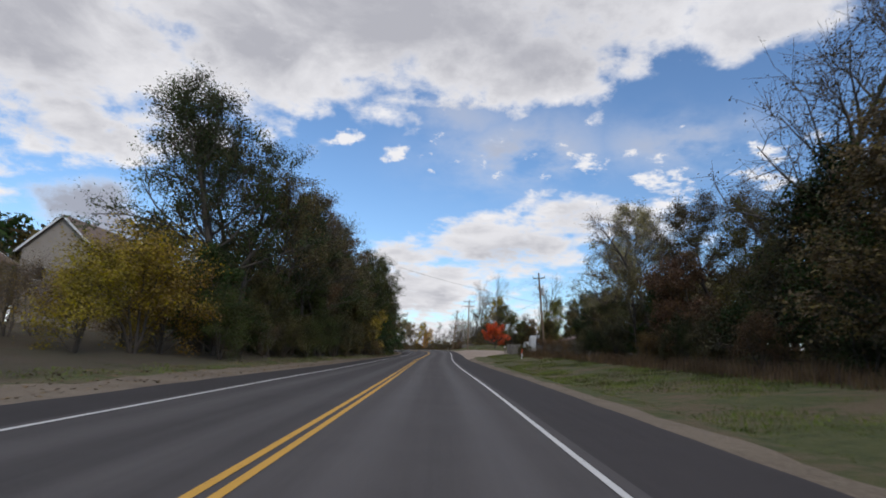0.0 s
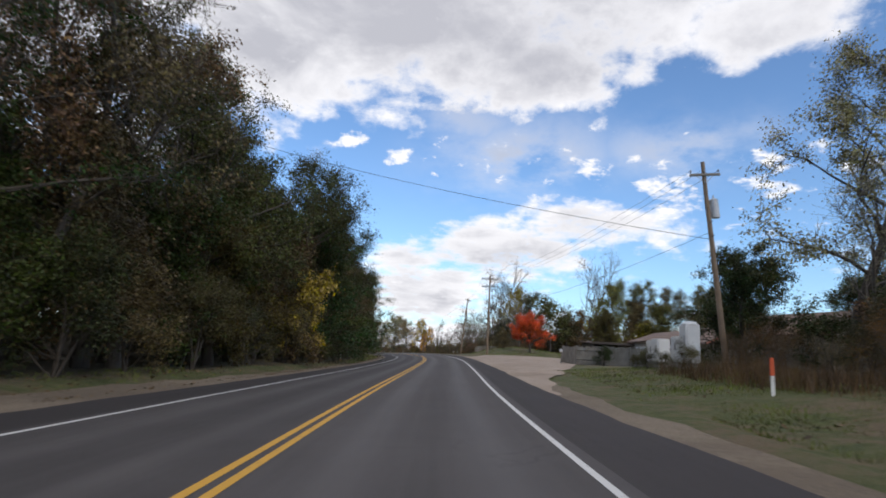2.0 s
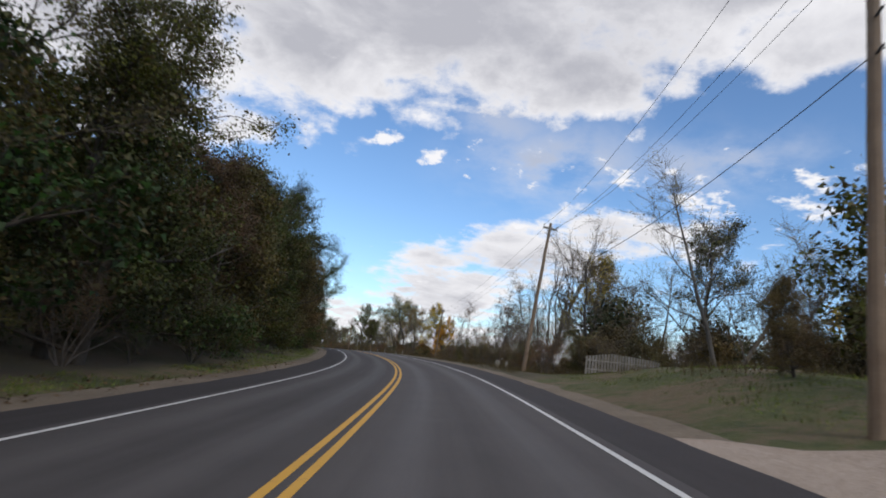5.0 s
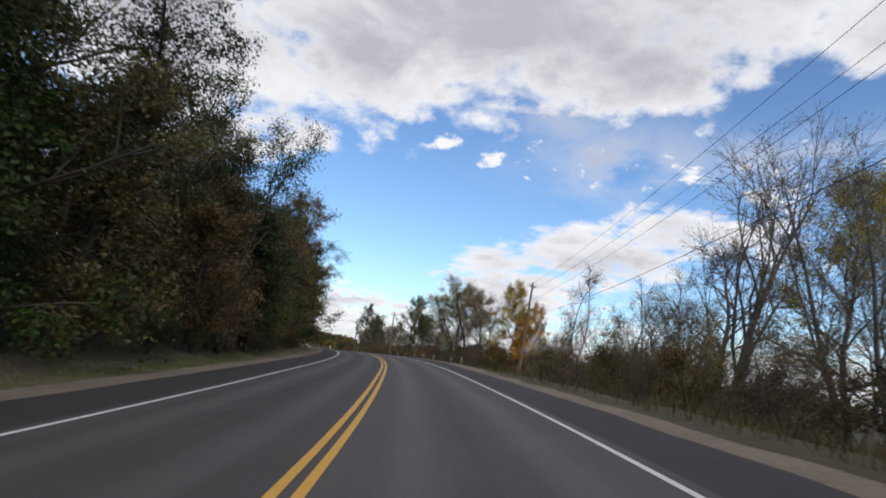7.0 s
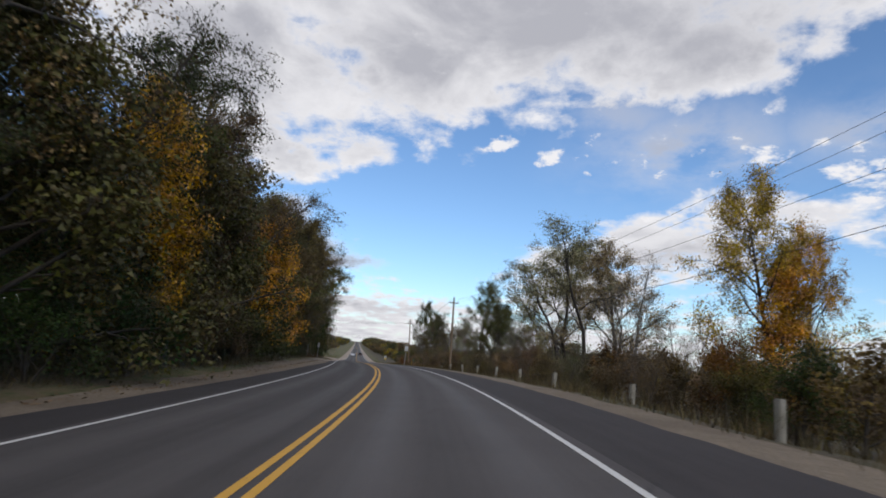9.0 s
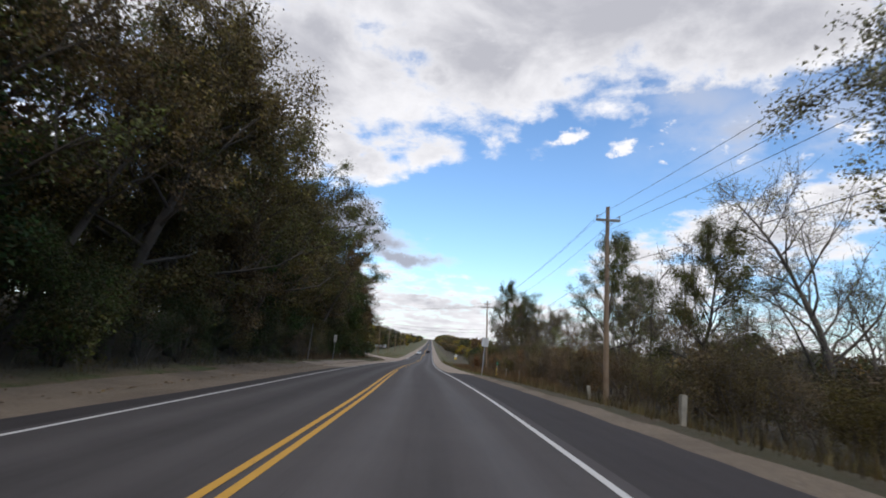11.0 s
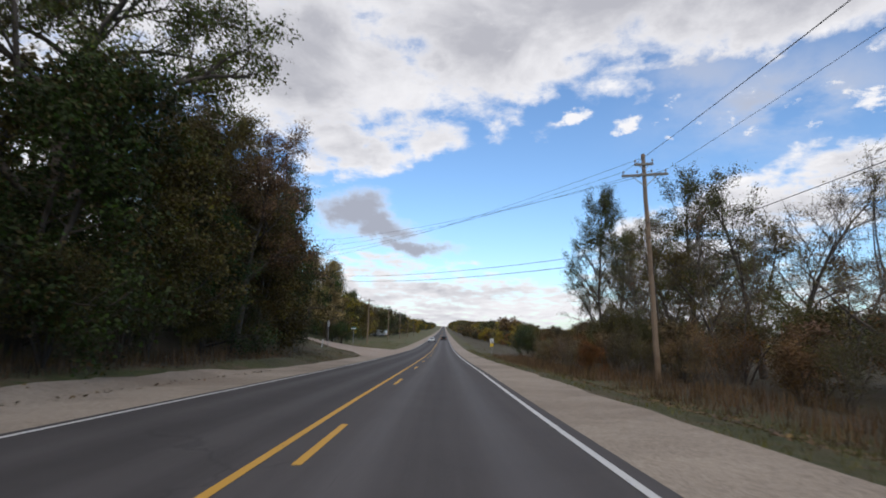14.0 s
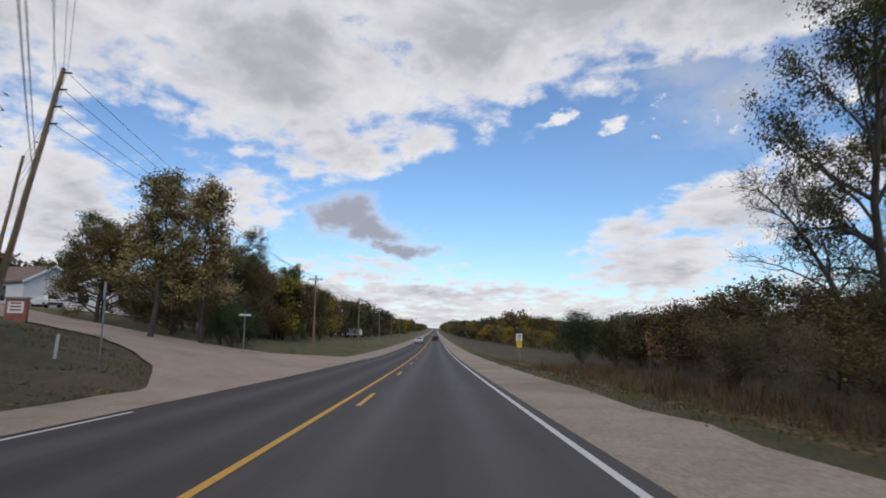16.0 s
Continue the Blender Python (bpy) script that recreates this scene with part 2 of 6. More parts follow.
def ground_mat():
    """Grass, dirt and leaf litter; the uv holds station and distance from the road's middle."""
    m, k, sh, _ = material("verge_ground")
    p = place_of(k)
    a = k.noise(p, 0.35, 6.0, 0.6)
    b = k.noise(p, 2.2, 6.0, 0.65)
    c = k.noise(p, 28.0, 4.0, 0.7)
    grass = k.mix(k.remap(b, 0.3, 0.7), (0.046, 0.062, 0.016, 1), (0.108, 0.116, 0.032, 1))
    dry = k.mix(k.remap(c, 0.3, 0.7), (0.075, 0.052, 0.028, 1), (0.21, 0.16, 0.095, 1))
    col = k.mix(k.remap(k.math("ADD", a, k.math("MULTIPLY", b, 0.5)), 0.67, 0.90, 0.0, 1.0, True), grass, dry)
    litter = k.remap(k.math("ADD", k.math("MULTIPLY", c, 0.6), k.math("MULTIPLY", b, 0.4)), 0.52, 0.60, 0.0, 0.7, True)
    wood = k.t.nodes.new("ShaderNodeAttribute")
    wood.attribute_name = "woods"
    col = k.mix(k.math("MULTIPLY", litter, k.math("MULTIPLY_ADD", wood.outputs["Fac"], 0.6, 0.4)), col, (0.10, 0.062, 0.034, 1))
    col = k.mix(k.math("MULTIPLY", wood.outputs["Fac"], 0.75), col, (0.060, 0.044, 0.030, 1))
    k.link(col, sh.inputs["Base Color"])
    sh.inputs["Roughness"].default_value = 0.95
    bump(k, sh, k.math("ADD", c, b), 0.8, 0.08)
    return m


def gravel_mat(name, dark, light):
    m, k, sh, _ = material(name)
    p = place_of(k)
    vor = k.t.nodes.new("ShaderNodeTexVoronoi")
    k.link(p, vor.inputs["Vector"])
    vor.inputs["Scale"].default_value = 32.0
    big = k.noise(p, 0.5, 6.0, 0.62)
    mid = k.noise(p, 5.0, 6.0, 0.65)
    f = k.math("ADD", k.math("MULTIPLY", big, 0.45), k.math("MULTIPLY", mid, 0.4))
    sep = k.t.nodes.new("ShaderNodeSeparateColor")
    k.link(vor.outputs["Color"], sep.inputs[0])
    f = k.math("ADD", f, k.math("MULTIPLY", sep.outputs[0], 0.3))
    c = k.mix(k.remap(f, 0.35, 0.85), (*dark, 1), (*light, 1))
    c = k.mix(k.remap(k.noise(p, 0.16, 5.0, 0.65, 0.6), 0.46, 0.66, 0.0, 0.5, True), c, (dark[0] * 0.8, dark[1] * 0.74, dark[2] * 0.7, 1))
    c = k.mix(k.remap(mid, 0.60, 0.74, 0.0, 0.6, True), c, (dark[0] * 0.55, dark[1] * 0.5, dark[2] * 0.45, 1))
    k.link(c, sh.inputs["Base Color"])
    sh.inputs["Roughness"].default_value = 0.95
    bump(k, sh, vor.outputs["Distance"], 0.7, 0.02)
    return m


def leaf_mat(name, thin=0.2, tint=False):
    """Leaves take their tree's colour from the object's colour, varied leaf by leaf and in patches."""
    m, k, sh, out = material(name)
    info = k.t.nodes.new("ShaderNodeObjectInfo")
    geo = k.t.nodes.new("ShaderNodeNewGeometry")
    p = geo.outputs["Position"]
    isl = geo.outputs["Random Per Island"]
    hsv = k.t.nodes.new("ShaderNodeHueSaturation")
    if tint:
        own = k.t.nodes.new("ShaderNodeAttribute")
        own.attribute_name = "tint"
        k.link(own.outputs["Color"], hsv.inputs["Color"])
    else:
        k.link(info.outputs["Color"], hsv.inputs["Color"])
    patch = k.noise(p, 0.55, 3.0, 0.6)
    k.link(k.math("ADD", 0.475, k.math("ADD", k.math("MULTIPLY", isl, 0.03), k.math("MULTIPLY", patch, 0.04))), hsv.inputs["Hue"])
    k.link(k.math("ADD", 0.85, k.math("MULTIPLY", isl, 0.4)), hsv.inputs["Saturation"])
    # lit and shaded clumps of foliage put into the leaf value by noise
    clump = k.remap(k.noise(p, 0.8, 2.0, 0.5), 0.36, 0.64, 0.0, 1.0, True)
    v = k.math("ADD", k.math("MULTIPLY", k.math("FRACT", k.math("MULTIPLY", isl, 17.3)), 0.7), k.math("MULTIPLY", clump, 0.8))
    k.link(k.math("ADD", 0.17, v), hsv.inputs["Value"])
    brown = k.remap(k.math("ADD", k.math("FRACT", k.math("MULTIPLY", isl, 7.7)), k.math("MULTIPLY", patch, 0.8)), 1.15, 1.35, 0.0, 0.7)
    col = k.mix(brown, hsv.outputs[0], (0.11, 0.062, 0.025, 1))
    k.link(col, sh.inputs["Base Color"])
    sh.inputs["Roughness"].default_value = 0.6
    sh.inputs["Specular IOR Level"].default_value = 0.25
    tr = k.t.nodes.new("ShaderNodeBsdfTranslucent")
    k.link(col, tr.inputs[0])
    mx = k.t.nodes.new("ShaderNodeMixShader")
    mx.inputs[0].default_value = thin
    k.link(sh.outputs[0], mx.inputs[1])
    k.link(tr.outputs[0], mx.inputs[2])
    k.link(mx.outputs[0], out.inputs[0])
    return m


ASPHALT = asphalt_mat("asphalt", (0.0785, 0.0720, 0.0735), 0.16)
SHOULDER = asphalt_mat("asphalt_shoulder", (0.044, 0.039, 0.0405), 0.0)
WHITE_PAINT = paint_mat("white_road_paint", (0.62, 0.62, 0.62))
YELLOW_PAINT = paint_mat("yellow_road_paint", (0.62, 0.34, 0.045))
GROUND = ground_mat()
GRAVEL = gravel_mat("shoulder_gravel", (0.21, 0.17, 0.136), (0.44, 0.37, 0.30))
DIRT = gravel_mat("verge_dirt", (0.10, 0.078, 0.056), (0.25, 0.20, 0.148))
LOT = gravel_mat("lot_gravel", (0.23, 0.18, 0.145), (0.44, 0.36, 0.30))
LEAF = leaf_mat("autumn_leaf")
BLADE = leaf_mat("grass_blade", 0.25)
TINTED_LEAF = leaf_mat("far_leaf", 0.2, True)
BARK = rough_mat("bark", (0.028, 0.022, 0.017), (0.10, 0.082, 0.066), 2.5, 22.0, 0.95, relief=0.8, local=True)
PALE_BARK = rough_mat("pale_bark", (0.07, 0.058, 0.046), (0.20, 0.175, 0.145), 2.0, 22.0, 0.95, relief=0.8, local=True)
TWIG_BARK = rough_mat("twig_bark", (0.055, 0.044, 0.036), (0.16, 0.135, 0.115), 2.2, 22.0, 0.95, relief=0.8, local=True)
POLE_WOOD = rough_mat("pole_wood", (0.13, 0.085, 0.055), (0.30, 0.22, 0.15), 1.2, 25.0, 0.9, relief=0.5, local=True)
OLD_WOOD = rough_mat("weathered_wood", (0.14, 0.125, 0.105), (0.31, 0.285, 0.25), 1.6, 20.0, 0.92, relief=0.5)
DARK_WOOD = rough_mat("dark_wood", (0.035, 0.028, 0.024), (0.09, 0.07, 0.058), 1.6, 20.0, 0.9, relief=0.5)
CONCRETE = rough_mat("post_concrete", (0.18, 0.165, 0.135), (0.38, 0.355, 0.30), 4.0, 30.0, 0.92, relief=0.5, local=True)
STEEL = rough_mat("galvanised_steel", (0.22, 0.22, 0.23), (0.40, 0.40, 0.41), 3.0, 30.0, 0.5, 0.75, 0.1, local=True)
SIGN_BACK = rough_mat("sign_back", (0.38, 0.38, 0.39), (0.58, 0.58, 0.58), 3.0, 30.0, 0.55, 0.25, 0.1, local=True)
DARK_METAL = rough_mat("dark_metal", (0.02, 0.02, 0.022), (0.05, 0.05, 0.052), 5.0, 30.0, 0.5, 0.4, 0.1, local=True)
WHITE_ENAMEL = rough_mat("white_enamel", (0.60, 0.60, 0.60), (0.80, 0.80, 0.79), 1.0, 14.0, 0.45, 0.0, 0.05, ((0.40, 0.34, 0.27), 2.2, 0.62, 0.8))
SIDING_TAN = rough_mat("tan_siding", (0.27, 0.23, 0.19), (0.36, 0.31, 0.26), 0.8, 20.0, 0.8, relief=0.1)
SIDING_WHITE = rough_mat("white_siding", (0.55, 0.55, 0.54), (0.75, 0.75, 0.74), 0.7, 20.0, 0.75, relief=0.1)
ROOFING = rough_mat("roof_shingle", (0.105, 0.072, 0.058), (0.24, 0.175, 0.145), 1.2, 14.0, 0.95, relief=0.7)
BRICK_RED = rough_mat("red_brick", (0.20, 0.07, 0.05), (0.36, 0.15, 0.11), 3.0, 20.0, 0.9, relief=0.4)
TRIM_WHITE = rough_mat("white_trim", (0.62, 0.62, 0.60), (0.8, 0.8, 0.78), 2.0, 25.0, 0.6, relief=0.1)
YELLOW_PLASTIC = rough_mat("yellow_marker", (0.55, 0.36, 0.03), (0.75, 0.52, 0.05), 3.0, 25.0, 0.6, relief=0.1, local=True)
RED_PLASTIC = rough_mat("red_marker", (0.45, 0.06, 0.02), (0.65, 0.12, 0.04), 3.0, 25.0, 0.6, relief=0.1, local=True)
GREEN_SIGN = rough_mat("green_sign", (0.012, 0.13, 0.075), (0.02, 0.22, 0.13), 3.0, 25.0, 0.5, relief=0.05, local=True)
YELLOW_SIGN = rough_mat("yellow_sign", (0.60, 0.38, 0.02), (0.75, 0.50, 0.03), 3.0, 25.0, 0.5, relief=0.05, local=True)
ORANGE_SIGN = rough_mat("faded_orange_sign", (0.30, 0.16, 0.07), (0.42, 0.24, 0.11), 3.0, 25.0, 0.6, relief=0.05, local=True)
RUBBER = rough_mat("tyre_rubber", (0.012, 0.012, 0.012), (0.03, 0.03, 0.03), 4.0, 30.0, 0.85, relief=0.2, local=True)
CAR_DARK = rough_mat("dark_car_paint", (0.02, 0.022, 0.025), (0.035, 0.037, 0.04), 1.0, 20.0, 0.25, 0.3, 0.02, local=True)
CAR_SILVER = rough_mat("silver_car_paint", (0.42, 0.43, 0.44), (0.52, 0.53, 0.54), 1.0, 20.0, 0.3, 0.5, 0.02, local=True)
CAR_WHITE = rough_mat("white_car_paint", (0.62, 0.62, 0.62), (0.74, 0.74, 0.74), 1.0, 20.0, 0.3, 0.0, 0.02, local=True)
GLASS_DARK = rough_mat("dark_glass", (0.015, 0.018, 0.02), (0.03, 0.035, 0.04), 1.0, 10.0, 0.08, 0.0, 0.0, local=True)
WIRE = rough_mat("cable_black", (0.02, 0.02, 0.02), (0.045, 0.045, 0.045), 2.0, 20.0, 0.7, relief=0.0)


# ---- geometry helpers ----
def mesh_from(name, verts, faces, mat, smooth=False):
    me = bpy.data.meshes.new(name)
    me.from_pydata([tuple(v) for v in verts], [], [tuple(f) for f in faces])
    for q in (mat if isinstance(mat, (list, tuple)) else [mat]):
        me.materials.append(q)
    if smooth:
        me.shade_smooth()
    me.update()
    return me


def quads(name, verts, n, mat):
    """n separate four-cornered pieces from an array of 4n places."""
    me = bpy.data.meshes.new(name)
    me.vertices.add(4 * n)
    me.vertices.foreach_set("co", np.asarray(verts, np.float32).ravel())
    me.loops.add(4 * n)
    me.loops.foreach_set("vertex_index", np.arange(4 * n, dtype=np.int32))
    me.polygons.add(n)
    me.polygons.foreach_set("loop_start", np.arange(0, 4 * n, 4, dtype=np.int32))
    me.materials.append(mat)
    me.update(calc_edges=True)
    return me


def tris(name, verts, n, mat):
    me = bpy.data.meshes.new(name)
    me.vertices.add(3 * n)
    me.vertices.foreach_set("co", np.asarray(verts, np.float32).ravel())
    me.loops.add(3 * n)
    me.loops.foreach_set("vertex_index", np.arange(3 * n, dtype=np.int32))
    me.polygons.add(n)
    me.polygons.foreach_set("loop_start", np.arange(0, 3 * n, 3, dtype=np.int32))
    me.materials.append(mat)
    me.update(calc_edges=True)
    return me


def thing(name, m, label, category, group=""):
    ob = new(name)
    ob.empty_display_size = 0.3
    ob.matrix_world = m
    return tagged(ob, label, category, group)


def part(name, bm, mat, parent, label=""):
    me = bpy.data.meshes.new(name)
    bm.to_mesh(me)
    bm.free()
    me.materials.append(mat)
    ob = new(name, me)
    ob.parent = parent
    return tagged(ob, label)


def child(name, me, parent, label=""):
    ob = new(name, me)
    ob.parent = parent
    return tagged(ob, label)


def box(x0, y0, z0, x1, y1, z1, bevel=0.0, bm=None):
    bm = bm or bmesh.new()
    r = bmesh.ops.create_cube(bm, size=1.0, matrix=Matrix.Translation(((x0 + x1) / 2, (y0 + y1) / 2, (z0 + z1) / 2)) @ Matrix.Diagonal((x1 - x0, y1 - y0, z1 - z0, 1)))
    if bevel:
        es = {e for v in r["verts"] for e in v.link_edges}
        bmesh.ops.bevel(bm, geom=list(es), offset=bevel, segments=2, affect="EDGES")
    return bm


def rod(a, b, r0, r1=None, sides=8, bm=None):
    bm = bm or bmesh.new()
    a, b = Vector(a), Vector(b)
    m = Matrix.Translation((a + b) / 2) @ (b - a).to_track_quat("Z", "Y").to_matrix().to_4x4()
    bmesh.ops.create_cone(bm, cap_ends=True, segments=sides, radius1=r0, radius2=r0 if r1 is None else r1, depth=(b - a).length, matrix=m)
    return bm


def poly(points, depth, axis="y", bm=None):
    """A flat outline (x, z) pushed out along y by depth, or (y, z) along x."""
    bm = bm or bmesh.new()
    lo = [bm.verts.new((p[0], 0, p[1]) if axis == "y" else (0, p[0], p[1])) for p in points]
    f = bm.faces.new(lo)
    r = bmesh.ops.extrude_face_region(bm, geom=[f])
    v = [g for g in r["geom"] if isinstance(g, bmesh.types.BMVert)]
    bmesh.ops.translate(bm, verts=v, vec=(0, depth, 0) if axis == "y" else (depth, 0, 0))
    bmesh.ops.recalc_face_normals(bm, faces=bm.faces)
    return bm


# ---- the road's line: station, x, y, z and cross fall in degrees (right side up) ----
KNOTS = [
    (0, -1.86, -0.02, -0.03, -0.0),
    (20, -2.18, 19.98, 0.11, 0.3),
    (40, -2.66, 39.97, 0.22, 1.2),
    (60, -3.03, 59.97, 0.44, 2.4),
    (80, -2.97, 79.97, 0.75, 3.9),
    (100, -3.07, 99.97, 1.05, 4.8),
    (120, -3.78, 119.96, 1.3, 4.9),
    (140, -5.37, 139.89, 1.5, 5.0),
    (160, -8.45, 159.64, 1.64, 4.9),
    (180, -12.75, 179.17, 1.7, 4.2),
    (200, -17.76, 198.53, 1.68, 3.7),
    (220, -23.85, 217.58, 1.56, 3.2),
    (240, -31.08, 236.22, 1.28, 2.5),
    (260, -39.23, 254.49, 0.87, 1.9),
    (280, -47.86, 272.53, 0.34, 1.4),
    (300, -56.53, 290.55, -0.29, 1.1),
    (320, -64.97, 308.69, -0.9, 0.9),
    (340, -73.2, 326.91, -1.53, 1.2),
]
K = np.array(KNOTS)
_a, _b = K[0], K[-1]
_h0 = (K[1] - K[0])[1:3] / 20.0
_h1 = (K[-1] - K[-2])[1:3]
_h1 = _h1 / np.hypot(_h1[0], _h1[1])
_more = []
_z = _b[3]
_s = _b[0]
for _ds, _g in ((20, -0.031), (20, -0.028), (20, -0.023), (20, -0.018), (20, -0.012), (40, -0.007), (60, -0.004), (120, -0.002), (200, 0.0), (400, 0.003), (700, 0.007), (900, 0.004)):
    _s, _z = _s + _ds, _z + _ds * _g
    _more.append((_s, _b[1] + _h1[0] * (_s - _b[0]), _b[2] + _h1[1] * (_s - _b[0]), _z, 0.7))
_back = [(-d, _a[1] - _h0[0] * d, _a[2] - _h0[1] * d, _a[3] - 0.001 * d, -1.3) for d in (300, 150, 80, 40, 20)]
K = np.array(_back + list(map(tuple, K)) + _more)
_TAN = np.gradient(K[:, 1:], K[:, 0], axis=0)


@functools.lru_cache(None)
def line(s):
    """Middle of the road, heading, cross fall at a station."""
    i = int(np.clip(np.searchsorted(K[:, 0], s, side="right") - 1, 0, len(K) - 2))
    h = K[i + 1, 0] - K[i, 0]
    u = (s - K[i, 0]) / h
    p = ((2 * u ** 3 - 3 * u ** 2 + 1) * K[i, 1:] + (u ** 3 - 2 * u ** 2 + u) * h * _TAN[i]
         + (-2 * u ** 3 + 3 * u ** 2) * K[i + 1, 1:] + (u ** 3 - u ** 2) * h * _TAN[i + 1])
    g = ((6 * u ** 2 - 6 * u) * K[i, 1:] + (-6 * u ** 2 + 6 * u) * K[i + 1, 1:]) / h + (3 * u ** 2 - 4 * u + 1) * _TAN[i] + (3 * u ** 2 - 2 * u) * _TAN[i + 1]
    n = math.hypot(g[0], g[1])
    return p, g[0] / n, g[1] / n


# heights of the land over the road's middle, by station and distance to the side
LAND_D = (-90, -40, -25, -16, -11, -8, 8, 11, 14, 25, 40, 90)
LAND = {
    -60: (3, 2.5, 1.5, 0.6, 0.3, 0.12, -0.15, 0.1, 0.4, 0.8, 2.5, 7),
    40: (3, 2.5, 1.5, 0.6, 0.2, 0.05, 0.0, 0.4, 0.8, 1.2, 2.8, 7),
    75: (2, 1.5, 0.8, 0.1, -0.15, -0.25, 0.38, 0.7, 1.15, 1.6, 2.6, 6),
    84: (2, 1.5, 0.8, 0.0, -0.2, -0.35, 0.45, 0.65, 0.85, 1.2, 1.8, 2),
    100: (2, 1.5, 0.6, -0.2, -0.5, -0.6, 0.58, 0.58, 0.6, 0.9, 1.4, 2),
    118: (2, 1.5, 0.6, -0.2, -0.6, -0.64, 0.85, 1.05, 1.1, 1.0, 1.1, 1.5),
    126: (2, 1.5, 0.6, -0.2, -0.6, -0.64, 0.95, 1.75, 2.05, 1.25, 1.2, 1.5),
    134: (2, 1.6, 0.8, -0.1, -0.6, -0.64, 0.9, 2.0, 2.4, 1.6, 1.2, 1.3),
}
LAND.update({
    152: (2, 2, 1.2, 0.1, -0.66, -0.7, 0.68, 0.6, 0.4, -0.8, -1.5, -2),
    200: (3, 3, 2, 0.9, -0.3, -0.5, 0.46, -0.1, -0.5, -2.2, -3, -3),
    260: (3, 3, 2, 1.0, 0.1, -0.12, 0.12, -0.6, -1.1, -2.4, -3, -3),
    300: (4, 4, 2.6, 1.2, 0.3, 0.14, -0.2, -0.5, -0.7, -1.0, -1.5, -2),
    340: (7, 5, 3.4, 1.7, 0.5, 0.16, -0.25, -0.3, -0.3, 0.0, 0, 0),
    375: (9, 5.5, 3.4, 1.9, 0.45, 0.2, -0.3, -0.5, -0.4, 0.0, 0, 0),
    392: (8, 5.0, 2.7, 1.3, 0.5, 0.2, -0.3, -0.5, -0.4, 0.0, 0, 0),
    430: (8, 4.6, 2.4, 1.0, 0.2, 0.0, -0.3, -0.5, -0.4, 0.0, 0, 0),
    600: (3, 2, 1.0, 0.4, 0.0, -0.1, -0.2, -0.4, -0.4, 0.0, 0, 0),
    3000: (1, 1, 1.0, 0.4, 0.0, -0.1, -0.2, -0.4, -0.4, 0.0, 0, 0),
})
_LS = np.array(sorted(LAND))
_LH = np.array([LAND[int(s)] for s in _LS], float)


@functools.lru_cache(None)
def profile(s):
    """Cross fall and heights of the land across the road at a station."""
    b = math.tan(radians(float(np.interp(s, K[:, 0], K[:, 4]))))
    row = [float(np.interp(s, _LS, _LH[:, j])) for j in range(len(LAND_D))]
    return b, np.array([*LAND_D[:6], -7.0, 7.0, *LAND_D[6:]]), np.array([*row[:6], -7.0 * b, 7.0 * b, *row[6:]])


def land(s, d):
    """Height of the land over the road's middle."""
    b, xs, hs = profile(s)
    if abs(d) < 7.0:
        return d * b
    return float(np.interp(d, xs, hs))


def at(s, d, h=0.0, on_land=True):
    """World place at a station, a distance to the right and a height over the land."""
    p, hx, hy = line(s)
    z = p[2] + h + (land(s, d) if on_land else 0.0)
    return Vector((p[0] + hy * d, p[1] - hx * d, z))


def turn(s):
    """Heading at a station, degrees to the left."""
    _, hx, hy = line(s)
    return math.degrees(math.atan2(-hx, hy))


def put(s, d, h=0.0, rz=0.0, lean=0.0, tip=0.0):
    """A pose on the land; y runs along the road; lean: degrees over to the road's right, tip: forwards."""
    p = at(s, d, h)
    return pose(p.x, p.y, p.z, -tip, lean, turn(s) + rz)


def ribbon(name, s0, s1, d0, d1, lift, mat, step=4.0, cols=1, wob=(0.0, 0.0), seed=0):
    """A strip along the road between two distances (numbers or functions of the station)."""
    n = max(2, int((s1 - s0) / step) + 1)
    verts, faces, uv = [], [], []
    for i in range(n):
        s = s0 + (s1 - s0) * i / (n - 1)
        a = d0(s) if callable(d0) else d0
        b = d1(s) if callable(d1) else d1
        a += wob[0] * noise.noise((s * 0.35, seed, 0.0)) + wob[0] * 0.6 * noise.noise((s * 1.3, seed, 3.0))
        b += wob[1] * noise.noise((s * 0.35, seed + 9, 0.0)) + wob[1] * 0.6 * noise.noise((s * 1.3, seed + 9, 3.0))
        for j in range(cols + 1):
            d = a + (b - a) * j / cols
            verts.append(at(s, d, lift))
            uv.append((s, d))
    for i in range(n - 1):
        for j in range(cols):
            q = i * (cols + 1) + j
            faces.append((q, q + 1, q + cols + 2, q + cols + 1))
    me = mesh_from(name, verts, faces, mat, True)
    lay = me.uv_layers.new(name="UVMap")
    idx = np.empty(len(me.loops), np.int32)
    me.loops.foreach_get("vertex_index", idx)
    lay.data.foreach_set("uv", np.asarray(uv, np.float32)[idx].ravel())
    return new(name, me)


